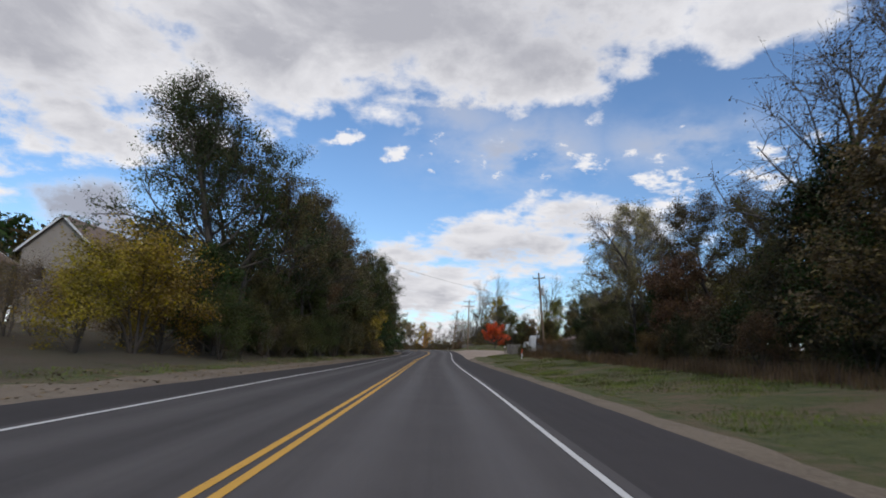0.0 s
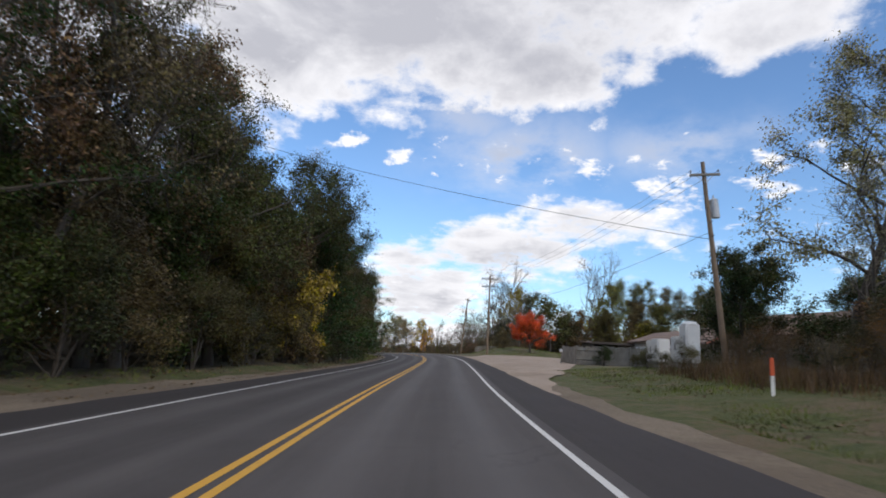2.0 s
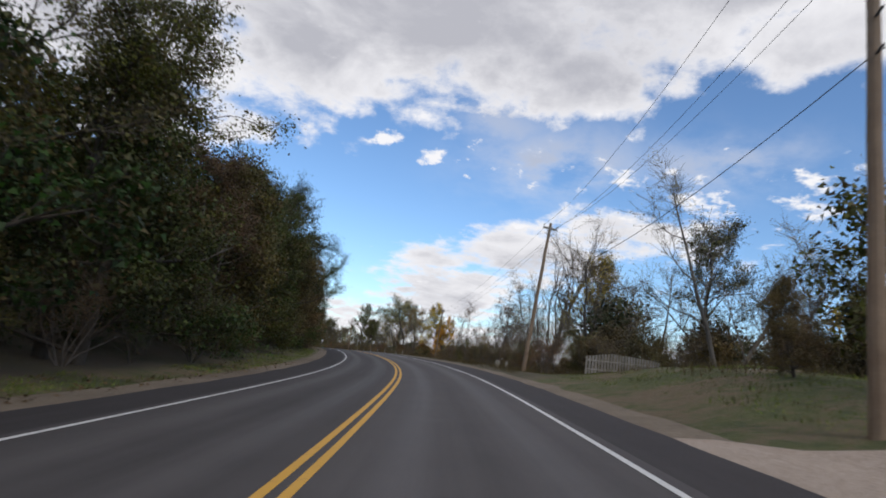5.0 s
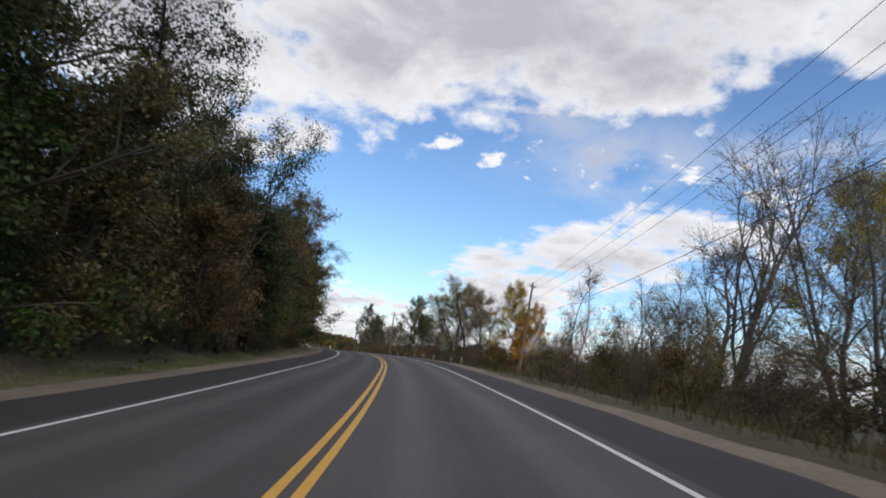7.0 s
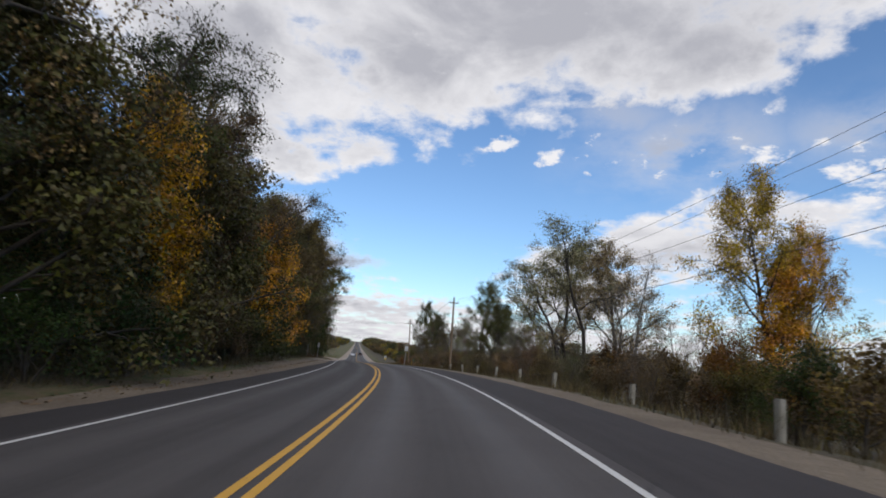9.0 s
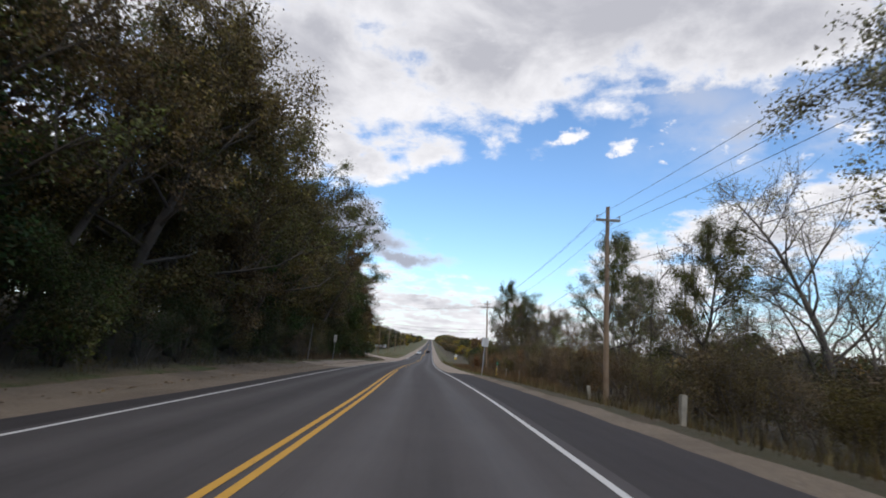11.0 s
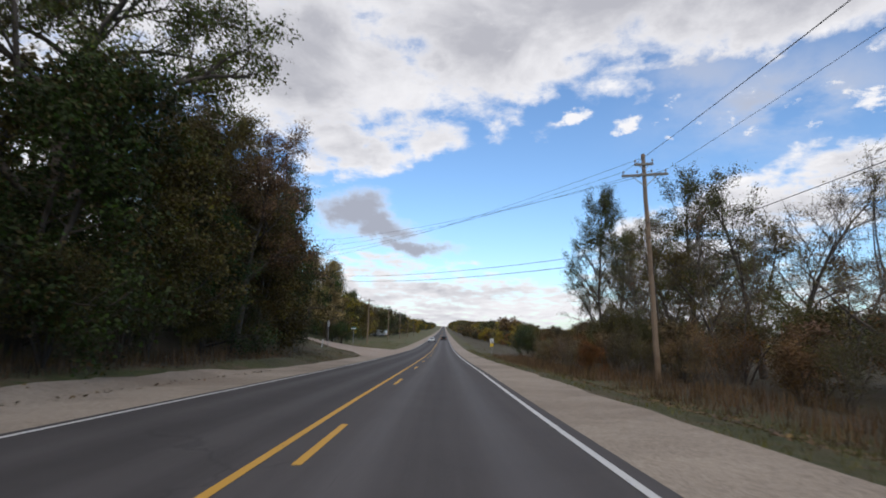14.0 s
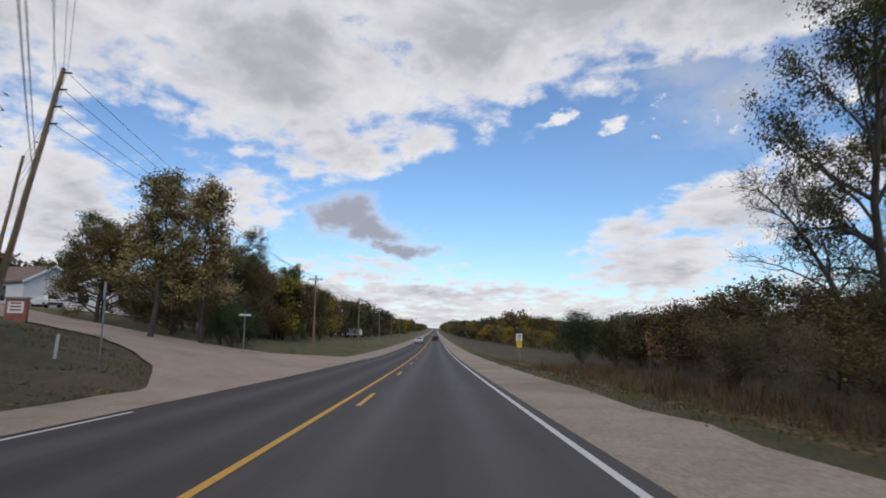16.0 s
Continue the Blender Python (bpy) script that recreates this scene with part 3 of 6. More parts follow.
# ---- land and road ----
def make_ground():
    ss = [-300, -150, -80] + list(np.arange(-60, 460, 4.0)) + [470, 490, 520, 560, 620, 700, 800, 950, 1150, 1400, 1700, 2100, 2500]
    ds = [-270, -210, -150, -90, -60, -40, -30, -25, -20, -16, -13, -11, -9.5, -8, -7.3, -6.4, -4.5, 0, 4.5, 6.4, 7.3, 8, 9.5, 11, 12.5, 14, 17, 20, 25, 32, 40, 60, 90, 150, 250, 380]
    verts, faces, woods = [], [], []
    for s in ss:
        for d in ds:
            rough_z = 0.0 if abs(d) < 8 else 0.16 * noise.noise((s * 0.21, d * 0.3, 0.0)) + 0.5 * noise.noise((s * 0.05, d * 0.05, 4.0)) * min(1, (abs(d) - 8) / 12)
            drop = -0.12 if abs(d) < 6.6 else -0.02
            if (60 < s < 124 and 0 < d < 33) or (376 < s < 425 and d < -6):
                rough_z, drop = 0.0, -0.06
            verts.append(at(s, d, drop + rough_z))
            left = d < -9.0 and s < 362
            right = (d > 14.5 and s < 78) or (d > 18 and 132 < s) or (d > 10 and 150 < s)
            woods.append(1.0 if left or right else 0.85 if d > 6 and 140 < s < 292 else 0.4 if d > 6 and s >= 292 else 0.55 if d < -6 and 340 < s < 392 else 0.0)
    w = len(ds)
    for i in range(len(ss) - 1):
        for j in range(w - 1):
            q = i * w + j
            faces.append((q, q + 1, q + w + 1, q + w))
    # the land goes on, lower, to the horizon
    base = len(verts)
    for x, y in ((-6000, -6000), (6000, -6000), (6000, 6000), (-6000, 6000)):
        verts.append((x, y, -7.0))
        woods.append(0.5)
    faces.append((base, base + 1, base + 2, base + 3))
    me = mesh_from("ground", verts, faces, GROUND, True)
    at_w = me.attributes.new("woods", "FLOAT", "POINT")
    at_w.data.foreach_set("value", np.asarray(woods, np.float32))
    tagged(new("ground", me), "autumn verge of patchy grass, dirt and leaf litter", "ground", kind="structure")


make_ground()


def fade(s, s0, s1, a, b):
    u = min(1.0, max(0.0, (s - s0) / (s1 - s0)))
    return a + (b - a) * u * u * (3 - 2 * u)


def right_edge(s):
    return float(np.interp(s, (-50, 30, 45, 65, 95, 110, 150, 197, 208, 240, 262, 289, 293, 3000), (6.2, 6.1, 5.8, 5.3, 5.0, 5.1, 5.5, 5.4, 6.0, 5.8, 5.6, 5.4, 4.05, 4.05)))


def left_edge(s):
    return float(np.interp(s, (-50, 20, 60, 99, 155, 190, 245, 262, 289, 294, 3000), (-5.7, -5.6, -5.5, -5.3, -5.7, -5.8, -5.2, -4.6, -4.5, -4.05, -4.05)))


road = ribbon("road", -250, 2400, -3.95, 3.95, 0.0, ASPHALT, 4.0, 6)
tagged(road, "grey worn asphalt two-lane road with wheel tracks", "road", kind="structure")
sh_r = ribbon("road_shoulder_right", -250, 300, 3.95, right_edge, -0.004, SHOULDER, 1.0, 2, (0, 0.10), 1)
tagged(sh_r, "dark asphalt shoulder beside the white edge line", "road shoulder", kind="structure")
sh_l = ribbon("road_shoulder_left", -250, 296, left_edge, -3.95, -0.004, SHOULDER, 1.0, 2, (0.10, 0), 2)
tagged(sh_l, "dark asphalt shoulder beside the white edge line", "road shoulder", kind="structure")
gr = ribbon("gravel_shoulder_right", 288, 2300, 3.9, lambda s: 6.1, -0.02, GRAVEL, 2.0, 3, (0, 0.35), 3)
tagged(gr, "pale compacted gravel shoulder along the asphalt", "road shoulder", kind="structure")
gl = ribbon("gravel_shoulder_left", 292, 2300, lambda s: -fade(s, 330, 350, 7.9, 6.5), -3.9, -0.02, GRAVEL, 2.0, 3, (0.35, 0), 4)
tagged(gl, "pale compacted gravel shoulder along the asphalt", "road shoulder", kind="structure")
dr = ribbon("dirt_strip_right", -250, 289, lambda s: right_edge(s) - 0.3, lambda s: float(np.interp(s, (-50, 40, 60, 150, 192, 204, 225, 262, 289), (7.2, 6.8, 6.3, 6.3, 6.3, 7.2, 7.0, 6.4, 6.2))), -0.012, DIRT, 1.0, 2, (0, 0.35), 5)
tagged(dr, "sandy gravel strip at the asphalt's edge", "road verge", kind="structure")
dl = ribbon("dirt_strip_left", -250, 294, lambda s: -float(np.interp(s, (-50, 10, 60, 100, 150, 200, 250, 285), (7.6, 7.6, 7.4, 6.6, 6.9, 6.7, 8.2, 8.5))), lambda s: left_edge(s) + 0.3, -0.012, DIRT, 1.0, 2, (0.45, 0), 6)
tagged(dl, "sandy dirt strip with fallen leaves beside the asphalt", "road verge", kind="structure")
lot = ribbon("gravel_lot", 62, 122, lambda s: right_edge(s) - 0.25, lambda s: float(np.interp(s, (62, 70, 84, 92, 97, 99, 104, 112, 118, 122), (5.5, 6.6, 10.5, 12.6, 13.9, 15.5, 29.0, 29.0, 11.0, 6.0))), -0.008, LOT, 0.8, 12, (0.10, 0.3), 7)
tagged(lot, "pale gravel parking lot beside the road", "gravel lot", kind="structure")


def marks():
    e = ribbon("edge_line_right", -250, 2300, 3.65, 3.75, 0.006, WHITE_PAINT, 2.0, 1)
    tagged(e, "white painted edge line", "road marking", kind="structure")
    e = ribbon("edge_line_left", -250, 366, -3.75, -3.65, 0.006, WHITE_PAINT, 2.0, 1)
    tagged(e, "white painted edge line", "road marking", kind="structure")
    e = ribbon("edge_line_left_far", 402, 2300, -3.75, -3.65, 0.006, WHITE_PAINT, 4.0, 1)
    tagged(e, "white painted edge line", "road marking", kind="structure")
    e = ribbon("centre_line_left", -250, 2300, lambda s: fade(s, 289, 297, -0.16, -0.06), lambda s: fade(s, 289, 297, -0.05, 0.05), 0.006, YELLOW_PAINT, 2.0, 1)
    tagged(e, "solid yellow centre line", "road marking", kind="structure")
    e = ribbon("centre_line_right", -250, 292, 0.06, 0.17, 0.006, YELLOW_PAINT, 2.0, 1)
    tagged(e, "solid yellow centre line", "road marking", kind="structure")
    for i in range(60):
        s = DASH0 + 12.19 * i
        e = ribbon("centre_dash", s, s + 3.05, 0.38, 0.49, 0.006, YELLOW_PAINT, 1.0, 1)
        tagged(e, "broken yellow centre line dash, worn paint", "road marking", "centre dashes", kind="structure")


DASH0 = 305.9
marks()


# ---- trees ----
def frame_of(w):
    """Two directions square to each of the directions w."""
    ref = np.where(np.abs(w[:, 2:3]) > 0.9, np.array([[1.0, 0, 0]]), np.array([[0, 0, 1.0]]))
    u = np.cross(w, ref)
    u /= np.linalg.norm(u, axis=1, keepdims=True) + 1e-9
    return u, np.cross(w, u)


class Tree:
    """Grows a skeleton of tapered limbs and hangs leaves on its twigs."""

    def __init__(self, seed):
        self.r = np.random.RandomState(seed)
        self.v, self.f, self.tips = [], [], []
        self.count = 0

    def tube(self, pts, radii, sides):
        pts = np.asarray(pts)
        w = np.gradient(pts, axis=0)
        w /= np.linalg.norm(w, axis=1, keepdims=True) + 1e-9
        u, q = frame_of(w)
        ang = np.arange(sides) * 2 * np.pi / sides
        ring = u[:, None] * np.cos(ang)[None, :, None] + q[:, None] * np.sin(ang)[None, :, None]
        vs = pts[:, None] + ring * np.asarray(radii)[:, None, None]
        b, n = self.count, len(pts)
        self.v.append(vs.reshape(-1, 3))
        for i in range(n - 1):
            for j in range(sides):
                k = (j + 1) % sides
                self.f.append((b + i * sides + j, b + i * sides + k, b + (i + 1) * sides + k, b + (i + 1) * sides + j))
        self.count += n * sides

    def limb(self, p, way, length, r0, r1, bend, rise, seg, sides):
        pts = [np.array(p, float)]
        way = np.array(way, float) / np.linalg.norm(way)
        for _ in range(seg):
            way = way + self.r.normal(0, bend, 3) + np.array([0, 0, rise])
            way /= np.linalg.norm(way)
            pts.append(pts[-1] + way * length / seg)
        pts = np.array(pts)
        self.tube(pts, np.linspace(r0, r1, seg + 1), sides)
        return pts, way

    def grow(self, height, girth, clear, limbs, spread, up, levels=(4, 4), bend=0.14, stems=1, taper=0.75, droop=0.0, twig_len=1.0, sides=7):
        r = self.r
        for st in range(stems):
            a = r.uniform(0, 6.28)
            lean = np.array([math.cos(a), math.sin(a), 0]) * (0.07 if stems == 1 else r.uniform(0.15, 0.5))
            h = height * (1 if st == 0 else r.uniform(0.65, 1.0))
            trunk, _ = self.limb((lean[0] * 0.3, lean[1] * 0.3, -0.3), lean + np.array([0, 0, 1.0]), h * 0.88, girth / math.sqrt(stems), girth * 0.12, bend * 0.45, 0.03, 9, sides if stems < 3 else 4)
            for i in range(limbs // stems):
                u = clear + (1 - clear) * ((i + r.uniform(0, 0.9)) / max(1, limbs // stems))
                j = u * 9
                k = min(8, int(j))
                p = trunk[k] + (trunk[k + 1] - trunk[k]) * (j - k)
                az = i * 2.4 + r.uniform(-0.5, 0.5)
                q = up + (0.9 - up) * max(0.0, u - 0.45)
                way = np.array([math.cos(az), math.sin(az), q * 1.3])
                le = spread * (1.1 - taper * (u - clear) / (1 - clear + 1e-6)) * r.uniform(0.7, 1.15)
                rad = girth * 0.42 * (1.05 - 0.75 * u) / math.sqrt(stems)
                pts, w = self.limb(p, way, le, rad, rad * 0.25, bend, 0.05 - droop, 4, 4 if stems < 3 else 3)
                self.branch(pts, le, rad * 0.55, levels, bend, droop, twig_len)
            self.branch(trunk[6:], spread * 0.6, girth * 0.14, levels, bend, droop, twig_len)

    def branch(self, pts, le, rad, levels, bend, droop, twig_len):
        r = self.r
        n, m = levels
        for i in range(n):
            u = 0.25 + 0.75 * (i + r.uniform(0, 1)) / n
            j = u * (len(pts) - 1)
            k = min(len(pts) - 2, int(j))
            p = pts[k] + (pts[k + 1] - pts[k]) * (j - k)
            w = pts[k + 1] - pts[k]
            w = w / (np.linalg.norm(w) + 1e-9) + r.normal(0, 0.6, 3) + np.array([0, 0, 0.12 - droop])
            l2 = le * r.uniform(0.3, 0.55) * (1.15 - 0.5 * u)
            b, _ = self.limb(p, w, l2, rad * (1.1 - 0.6 * u), rad * 0.2, bend * 1.2, 0.04 - droop, 3, 3)
            for _ in range(m):
                j = r.uniform(0.3, 1.0) * 3
                k = min(2, int(j))
                p2 = b[k] + (b[k + 1] - b[k]) * (j - k)
                w2 = (b[k + 1] - b[k])
                w2 = w2 / (np.linalg.norm(w2) + 1e-9) + r.normal(0, 0.55, 3) + np.array([0, 0, -droop])
                t, _ = self.limb(p2, w2, twig_len * r.uniform(0.5, 1.1), max(0.008, rad * 0.2), 0.004, bend * 1.3, 0.02 - droop, 1, 3)
                self.tips.append(t)

    def wood(self, name, mat):
        return mesh_from(name, np.concatenate(self.v), self.f, mat, True)

    def leaves(self, name, count, size, cloud, mat, flat=0.0):
        """Leaves in clumps round the twigs, facing outwards and up from each clump."""
        r = self.r
        tips = np.array(self.tips)
        pick = r.randint(0, len(tips), count)
        u = r.uniform(0.05, 1.05, count)
        t = tips[pick]
        mid = t[:, 0] + (t[:, 1] - t[:, 0]) * u[:, None]
        off = r.normal(0, cloud, (count, 3)) * np.array([1.0, 1.0, 0.75])
        p = mid + off
        n = off / (np.linalg.norm(off, axis=1, keepdims=True) + 1e-9) * 0.9 + r.normal(0, 0.55, (count, 3)) + np.array([0, 0, 0.45])
        n /= np.linalg.norm(n, axis=1, keepdims=True)
        a, b = frame_of(n)
        th = r.uniform(0, 6.28, count)
        w = a * np.cos(th)[:, None] + b * np.sin(th)[:, None]
        side = np.cross(n, w)
        s = size * r.uniform(0.5, 1.4, count)[:, None]
        q = np.empty((count, 3, 3))
        q[:, 0] = p + w * s
        q[:, 1] = p + side * s * 0.42 + n * s * 0.12
        q[:, 2] = p - side * s * 0.42 - w * s * 0.15
        return tris(name, q.reshape(-1, 3), count, mat)


PROTO = {}


def proto(key, seed, leaves, size, cloud, bark=None, **grow):
    t = Tree(seed)
    t.grow(**grow)
    PROTO[key] = (t.wood("trunk", bark or BARK), t.leaves("crown", leaves, size, cloud, LEAF) if leaves else None)


def plant(key, s, d, scale, colour, label, category="tree", name="tree", rz=None, wide=1.0, group="", h=0.0, lean=0.0):
    rnd = random.Random(int(s * 131 + d * 977))
    m = put(s, d, h - 0.05, rnd.uniform(0, 360) if rz is None else rz, lean)
    ob = thing(name, m @ Matrix.Diagonal((scale * wide, scale * wide, scale, 1)), label, category, group)
    wood, crown = PROTO[key]
    child("trunk", wood, ob)
    if crown:
        c = child("crown", crown, ob)
        j = [rnd.uniform(0.85, 1.15) for _ in range(3)]
        c.color = (colour[0] * j[0], colour[1] * j[1], colour[2] * j[2], 1)
    return ob


# crowns are grown at a height of 10 m and scaled
proto("dense_a", 11, 27000, 0.115, 0.27, height=10, girth=0.22, clear=0.05, limbs=22, spread=3.9, up=0.35, levels=(5, 4), twig_len=1.0)
proto("dense_b", 12, 27000, 0.115, 0.27, height=10, girth=0.20, clear=0.06, limbs=22, spread=3.5, up=0.5, levels=(5, 4), twig_len=1.0, bend=0.18)
proto("dense_c", 13, 27000, 0.115, 0.28, height=10, girth=0.2, clear=0.03, limbs=24, spread=3.7, up=0.25, levels=(5, 4), twig_len=1.0, stems=2)
proto("airy_a", 21, 17000, 0.062, 0.13, height=10, girth=0.17, clear=0.30, limbs=17, spread=3.6, up=0.7, levels=(5, 5), twig_len=0.8, bend=0.22)
proto("airy_b", 22, 16000, 0.060, 0.12, height=10, girth=0.17, clear=0.34, limbs=15, spread=3.2, up=0.9, levels=(5, 5), twig_len=0.8, bend=0.25, stems=2)
proto("full", 24, 32000, 0.064, 0.17, height=10, girth=0.18, clear=0.28, limbs=18, spread=3.8, up=0.6, levels=(5, 5), twig_len=0.8, bend=0.2)
proto("sapling", 54, 5200, 0.30, 0.34, height=10, girth=0.2, clear=0.05, limbs=16, spread=4.6, up=0.55, levels=(4, 3), twig_len=1.4, stems=2, bend=0.2)
proto("oak", 27, 44000, 0.068, 0.15, height=10, girth=0.30, clear=0.30, limbs=15, spread=5.6, up=0.55, levels=(6, 6), twig_len=0.8, bend=0.34, taper=0.55)
proto("limb", 26, 7000, 0.072, 0.16, height=10, girth=0.17, clear=0.42, limbs=9, spread=4.6, up=0.75, levels=(6, 5), twig_len=0.8, bend=0.2)
proto("airy_c", 23, 19000, 0.062, 0.14, height=10, girth=0.18, clear=0.30, limbs=18, spread=3.8, up=0.55, levels=(5, 5), twig_len=0.8, bend=0.2)
proto("bare_a", 31, 3000, 0.055, 0.12, bark=TWIG_BARK, height=10, girth=0.17, clear=0.28, limbs=18, spread=3.6, up=0.8, levels=(6, 6), twig_len=1.0, bend=0.22)
proto("bare_b", 32, 2200, 0.055, 0.12, height=10, girth=0.16, clear=0.25, limbs=18, spread=3.2, up=1.0, levels=(6, 6), twig_len=1.0, bend=0.2, stems=2, bark=PALE_BARK)
proto("bare_c", 33, 2600, 0.06, 0.14, bark=TWIG_BARK, height=10, girth=0.12, clear=0.22, limbs=14, spread=2.6, up=1.0, levels=(5, 5), twig_len=0.9, bend=0.22, stems=3)
proto("round", 41, 30000, 0.125, 0.26, height=10, girth=0.24, clear=0.12, limbs=28, spread=4.4, up=0.35, levels=(5, 4), twig_len=0.8, taper=0.6)
proto("column", 42, 15000, 0.11, 0.20, height=10, girth=0.13, clear=0.22, limbs=26, spread=1.9, up=0.9, levels=(5, 4), twig_len=0.7, taper=0.6)
proto("maple", 43, 42000, 0.19, 0.40, height=10, girth=0.40, clear=0.20, limbs=30, spread=6.6, up=0.36, levels=(5, 5), twig_len=1.0, taper=0.5, droop=0.02)
proto("shrub_a", 51, 14000, 0.155, 0.52, height=10, girth=0.3, clear=0.02, limbs=16, spread=5.4, up=0.5, levels=(3, 4), twig_len=1.8, stems=4, bend=0.2)
proto("shrub_b", 52, 12000, 0.145, 0.52, height=10, girth=0.26, clear=0.02, limbs=15, spread=4.8, up=0.7, levels=(3, 4), twig_len=2.0, stems=5, bend=0.24)
proto("thicket", 53, 6500, 0.105, 0.36, bark=TWIG_BARK, height=10, girth=0.2, clear=0.03, limbs=18, spread=4.8, up=0.9, levels=(5, 5), twig_len=2.2, stems=6, bend=0.26)
proto("far_a", 61, 1400, 0.62, 0.65, height=10, girth=0.22, clear=0.06, limbs=9, spread=4.4, up=0.4, levels=(3, 2), twig_len=1.3, sides=5)
proto("inner", 64, 2600, 0.30, 0.6, height=10, girth=0.22, clear=0.06, limbs=10, spread=4.4, up=0.4, levels=(3, 2), twig_len=1.3, sides=5)
proto("far_b", 62, 900, 0.42, 0.5, height=10, girth=0.18, clear=0.12, limbs=9, spread=3.8, up=0.8, levels=(4, 3), twig_len=1.3, bend=0.22, sides=5)
proto("vase", 36, 2400, 0.055, 0.12, bark=TWIG_BARK, height=10, girth=0.22, clear=0.12, limbs=14, spread=5.2, up=1.7, levels=(7, 7), twig_len=1.0, bend=0.16, taper=0.55)
proto("mid", 65, 3600, 0.27, 0.5, height=10, girth=0.2, clear=0.04, limbs=12, spread=4.6, up=0.45, levels=(4, 3), twig_len=1.2, stems=2, sides=5)
proto("far_c", 63, 1000, 0.8, 0.9, height=10, girth=0.2, clear=0.02, limbs=6, spread=6.4, up=0.4, levels=(2, 2), twig_len=2.2, stems=3)


def grove(name, rows, label, category="trees"):
    """Far trees that nobody could count, joined into one object; rows: (kind, s, d, scale, wide, colour)."""
    vs, fs, mi, tint, size, n = [], [], [], [], [], 0
    rnd = random.Random(len(rows))
    for key, s, d, scale, wide, colour in rows:
        m = np.array(put(s, d, -0.05, rnd.uniform(0, 360)) @ Matrix.Diagonal((scale * wide, scale * wide, scale, 1)))
        j = [rnd.uniform(0.85, 1.15) for _ in range(3)]
        for slot, me in enumerate(PROTO[key]):
            co = np.empty(len(me.vertices) * 3, np.float32)
            me.vertices.foreach_get("co", co)
            vs.append(co.reshape(-1, 3) @ m[:3, :3].T + m[:3, 3])
            ix = np.empty(len(me.loops), np.int32)
            me.loops.foreach_get("vertex_index", ix)
            fs.append(ix + n)
            size.append(np.full(len(me.polygons), 3 + (slot == 0), np.int32))
            mi.append(np.full(len(me.polygons), slot, np.int32))
            tint.append(np.tile(np.array([colour[0] * j[0], colour[1] * j[1], colour[2] * j[2], 1.0], np.float32), (len(me.vertices), 1)))
            n += len(me.vertices)
    vs, fs, mi, tint = np.concatenate(vs), np.concatenate(fs), np.concatenate(mi), np.concatenate(tint)
    size = np.concatenate(size)
    me = bpy.data.meshes.new(name)
    me.vertices.add(len(vs))
    me.vertices.foreach_set("co", vs.astype(np.float32).ravel())
    me.loops.add(fs.size)
    me.loops.foreach_set("vertex_index", fs.astype(np.int32).ravel())
    me.polygons.add(len(size))
    me.polygons.foreach_set("loop_start", (np.cumsum(size) - size).astype(np.int32))
    me.polygons.foreach_set("material_index", mi)
    me.materials.append(BARK)
    me.materials.append(TINTED_LEAF)
    me.update(calc_edges=True)
    col = me.attributes.new("tint", "FLOAT_COLOR", "POINT")
    col.data.foreach_set("color", tint.ravel())
    tagged(new(name, me), label, category, kind="stuff")


GREEN = (0.058, 0.074, 0.020)
OLIVE = (0.092, 0.086, 0.027)
DEEP = (0.038, 0.056, 0.016)
BROWN = (0.145, 0.098, 0.050)
RUST = (0.17, 0.075, 0.022)
GOLD = (0.50, 0.26, 0.045)
YELLOW = (0.27, 0.19, 0.035)
RED = (0.60, 0.075, 0.035)
DULL = (0.080, 0.072, 0.034)
PALE = (0.29, 0.25, 0.125)
TAWNY = (0.21, 0.15, 0.078)


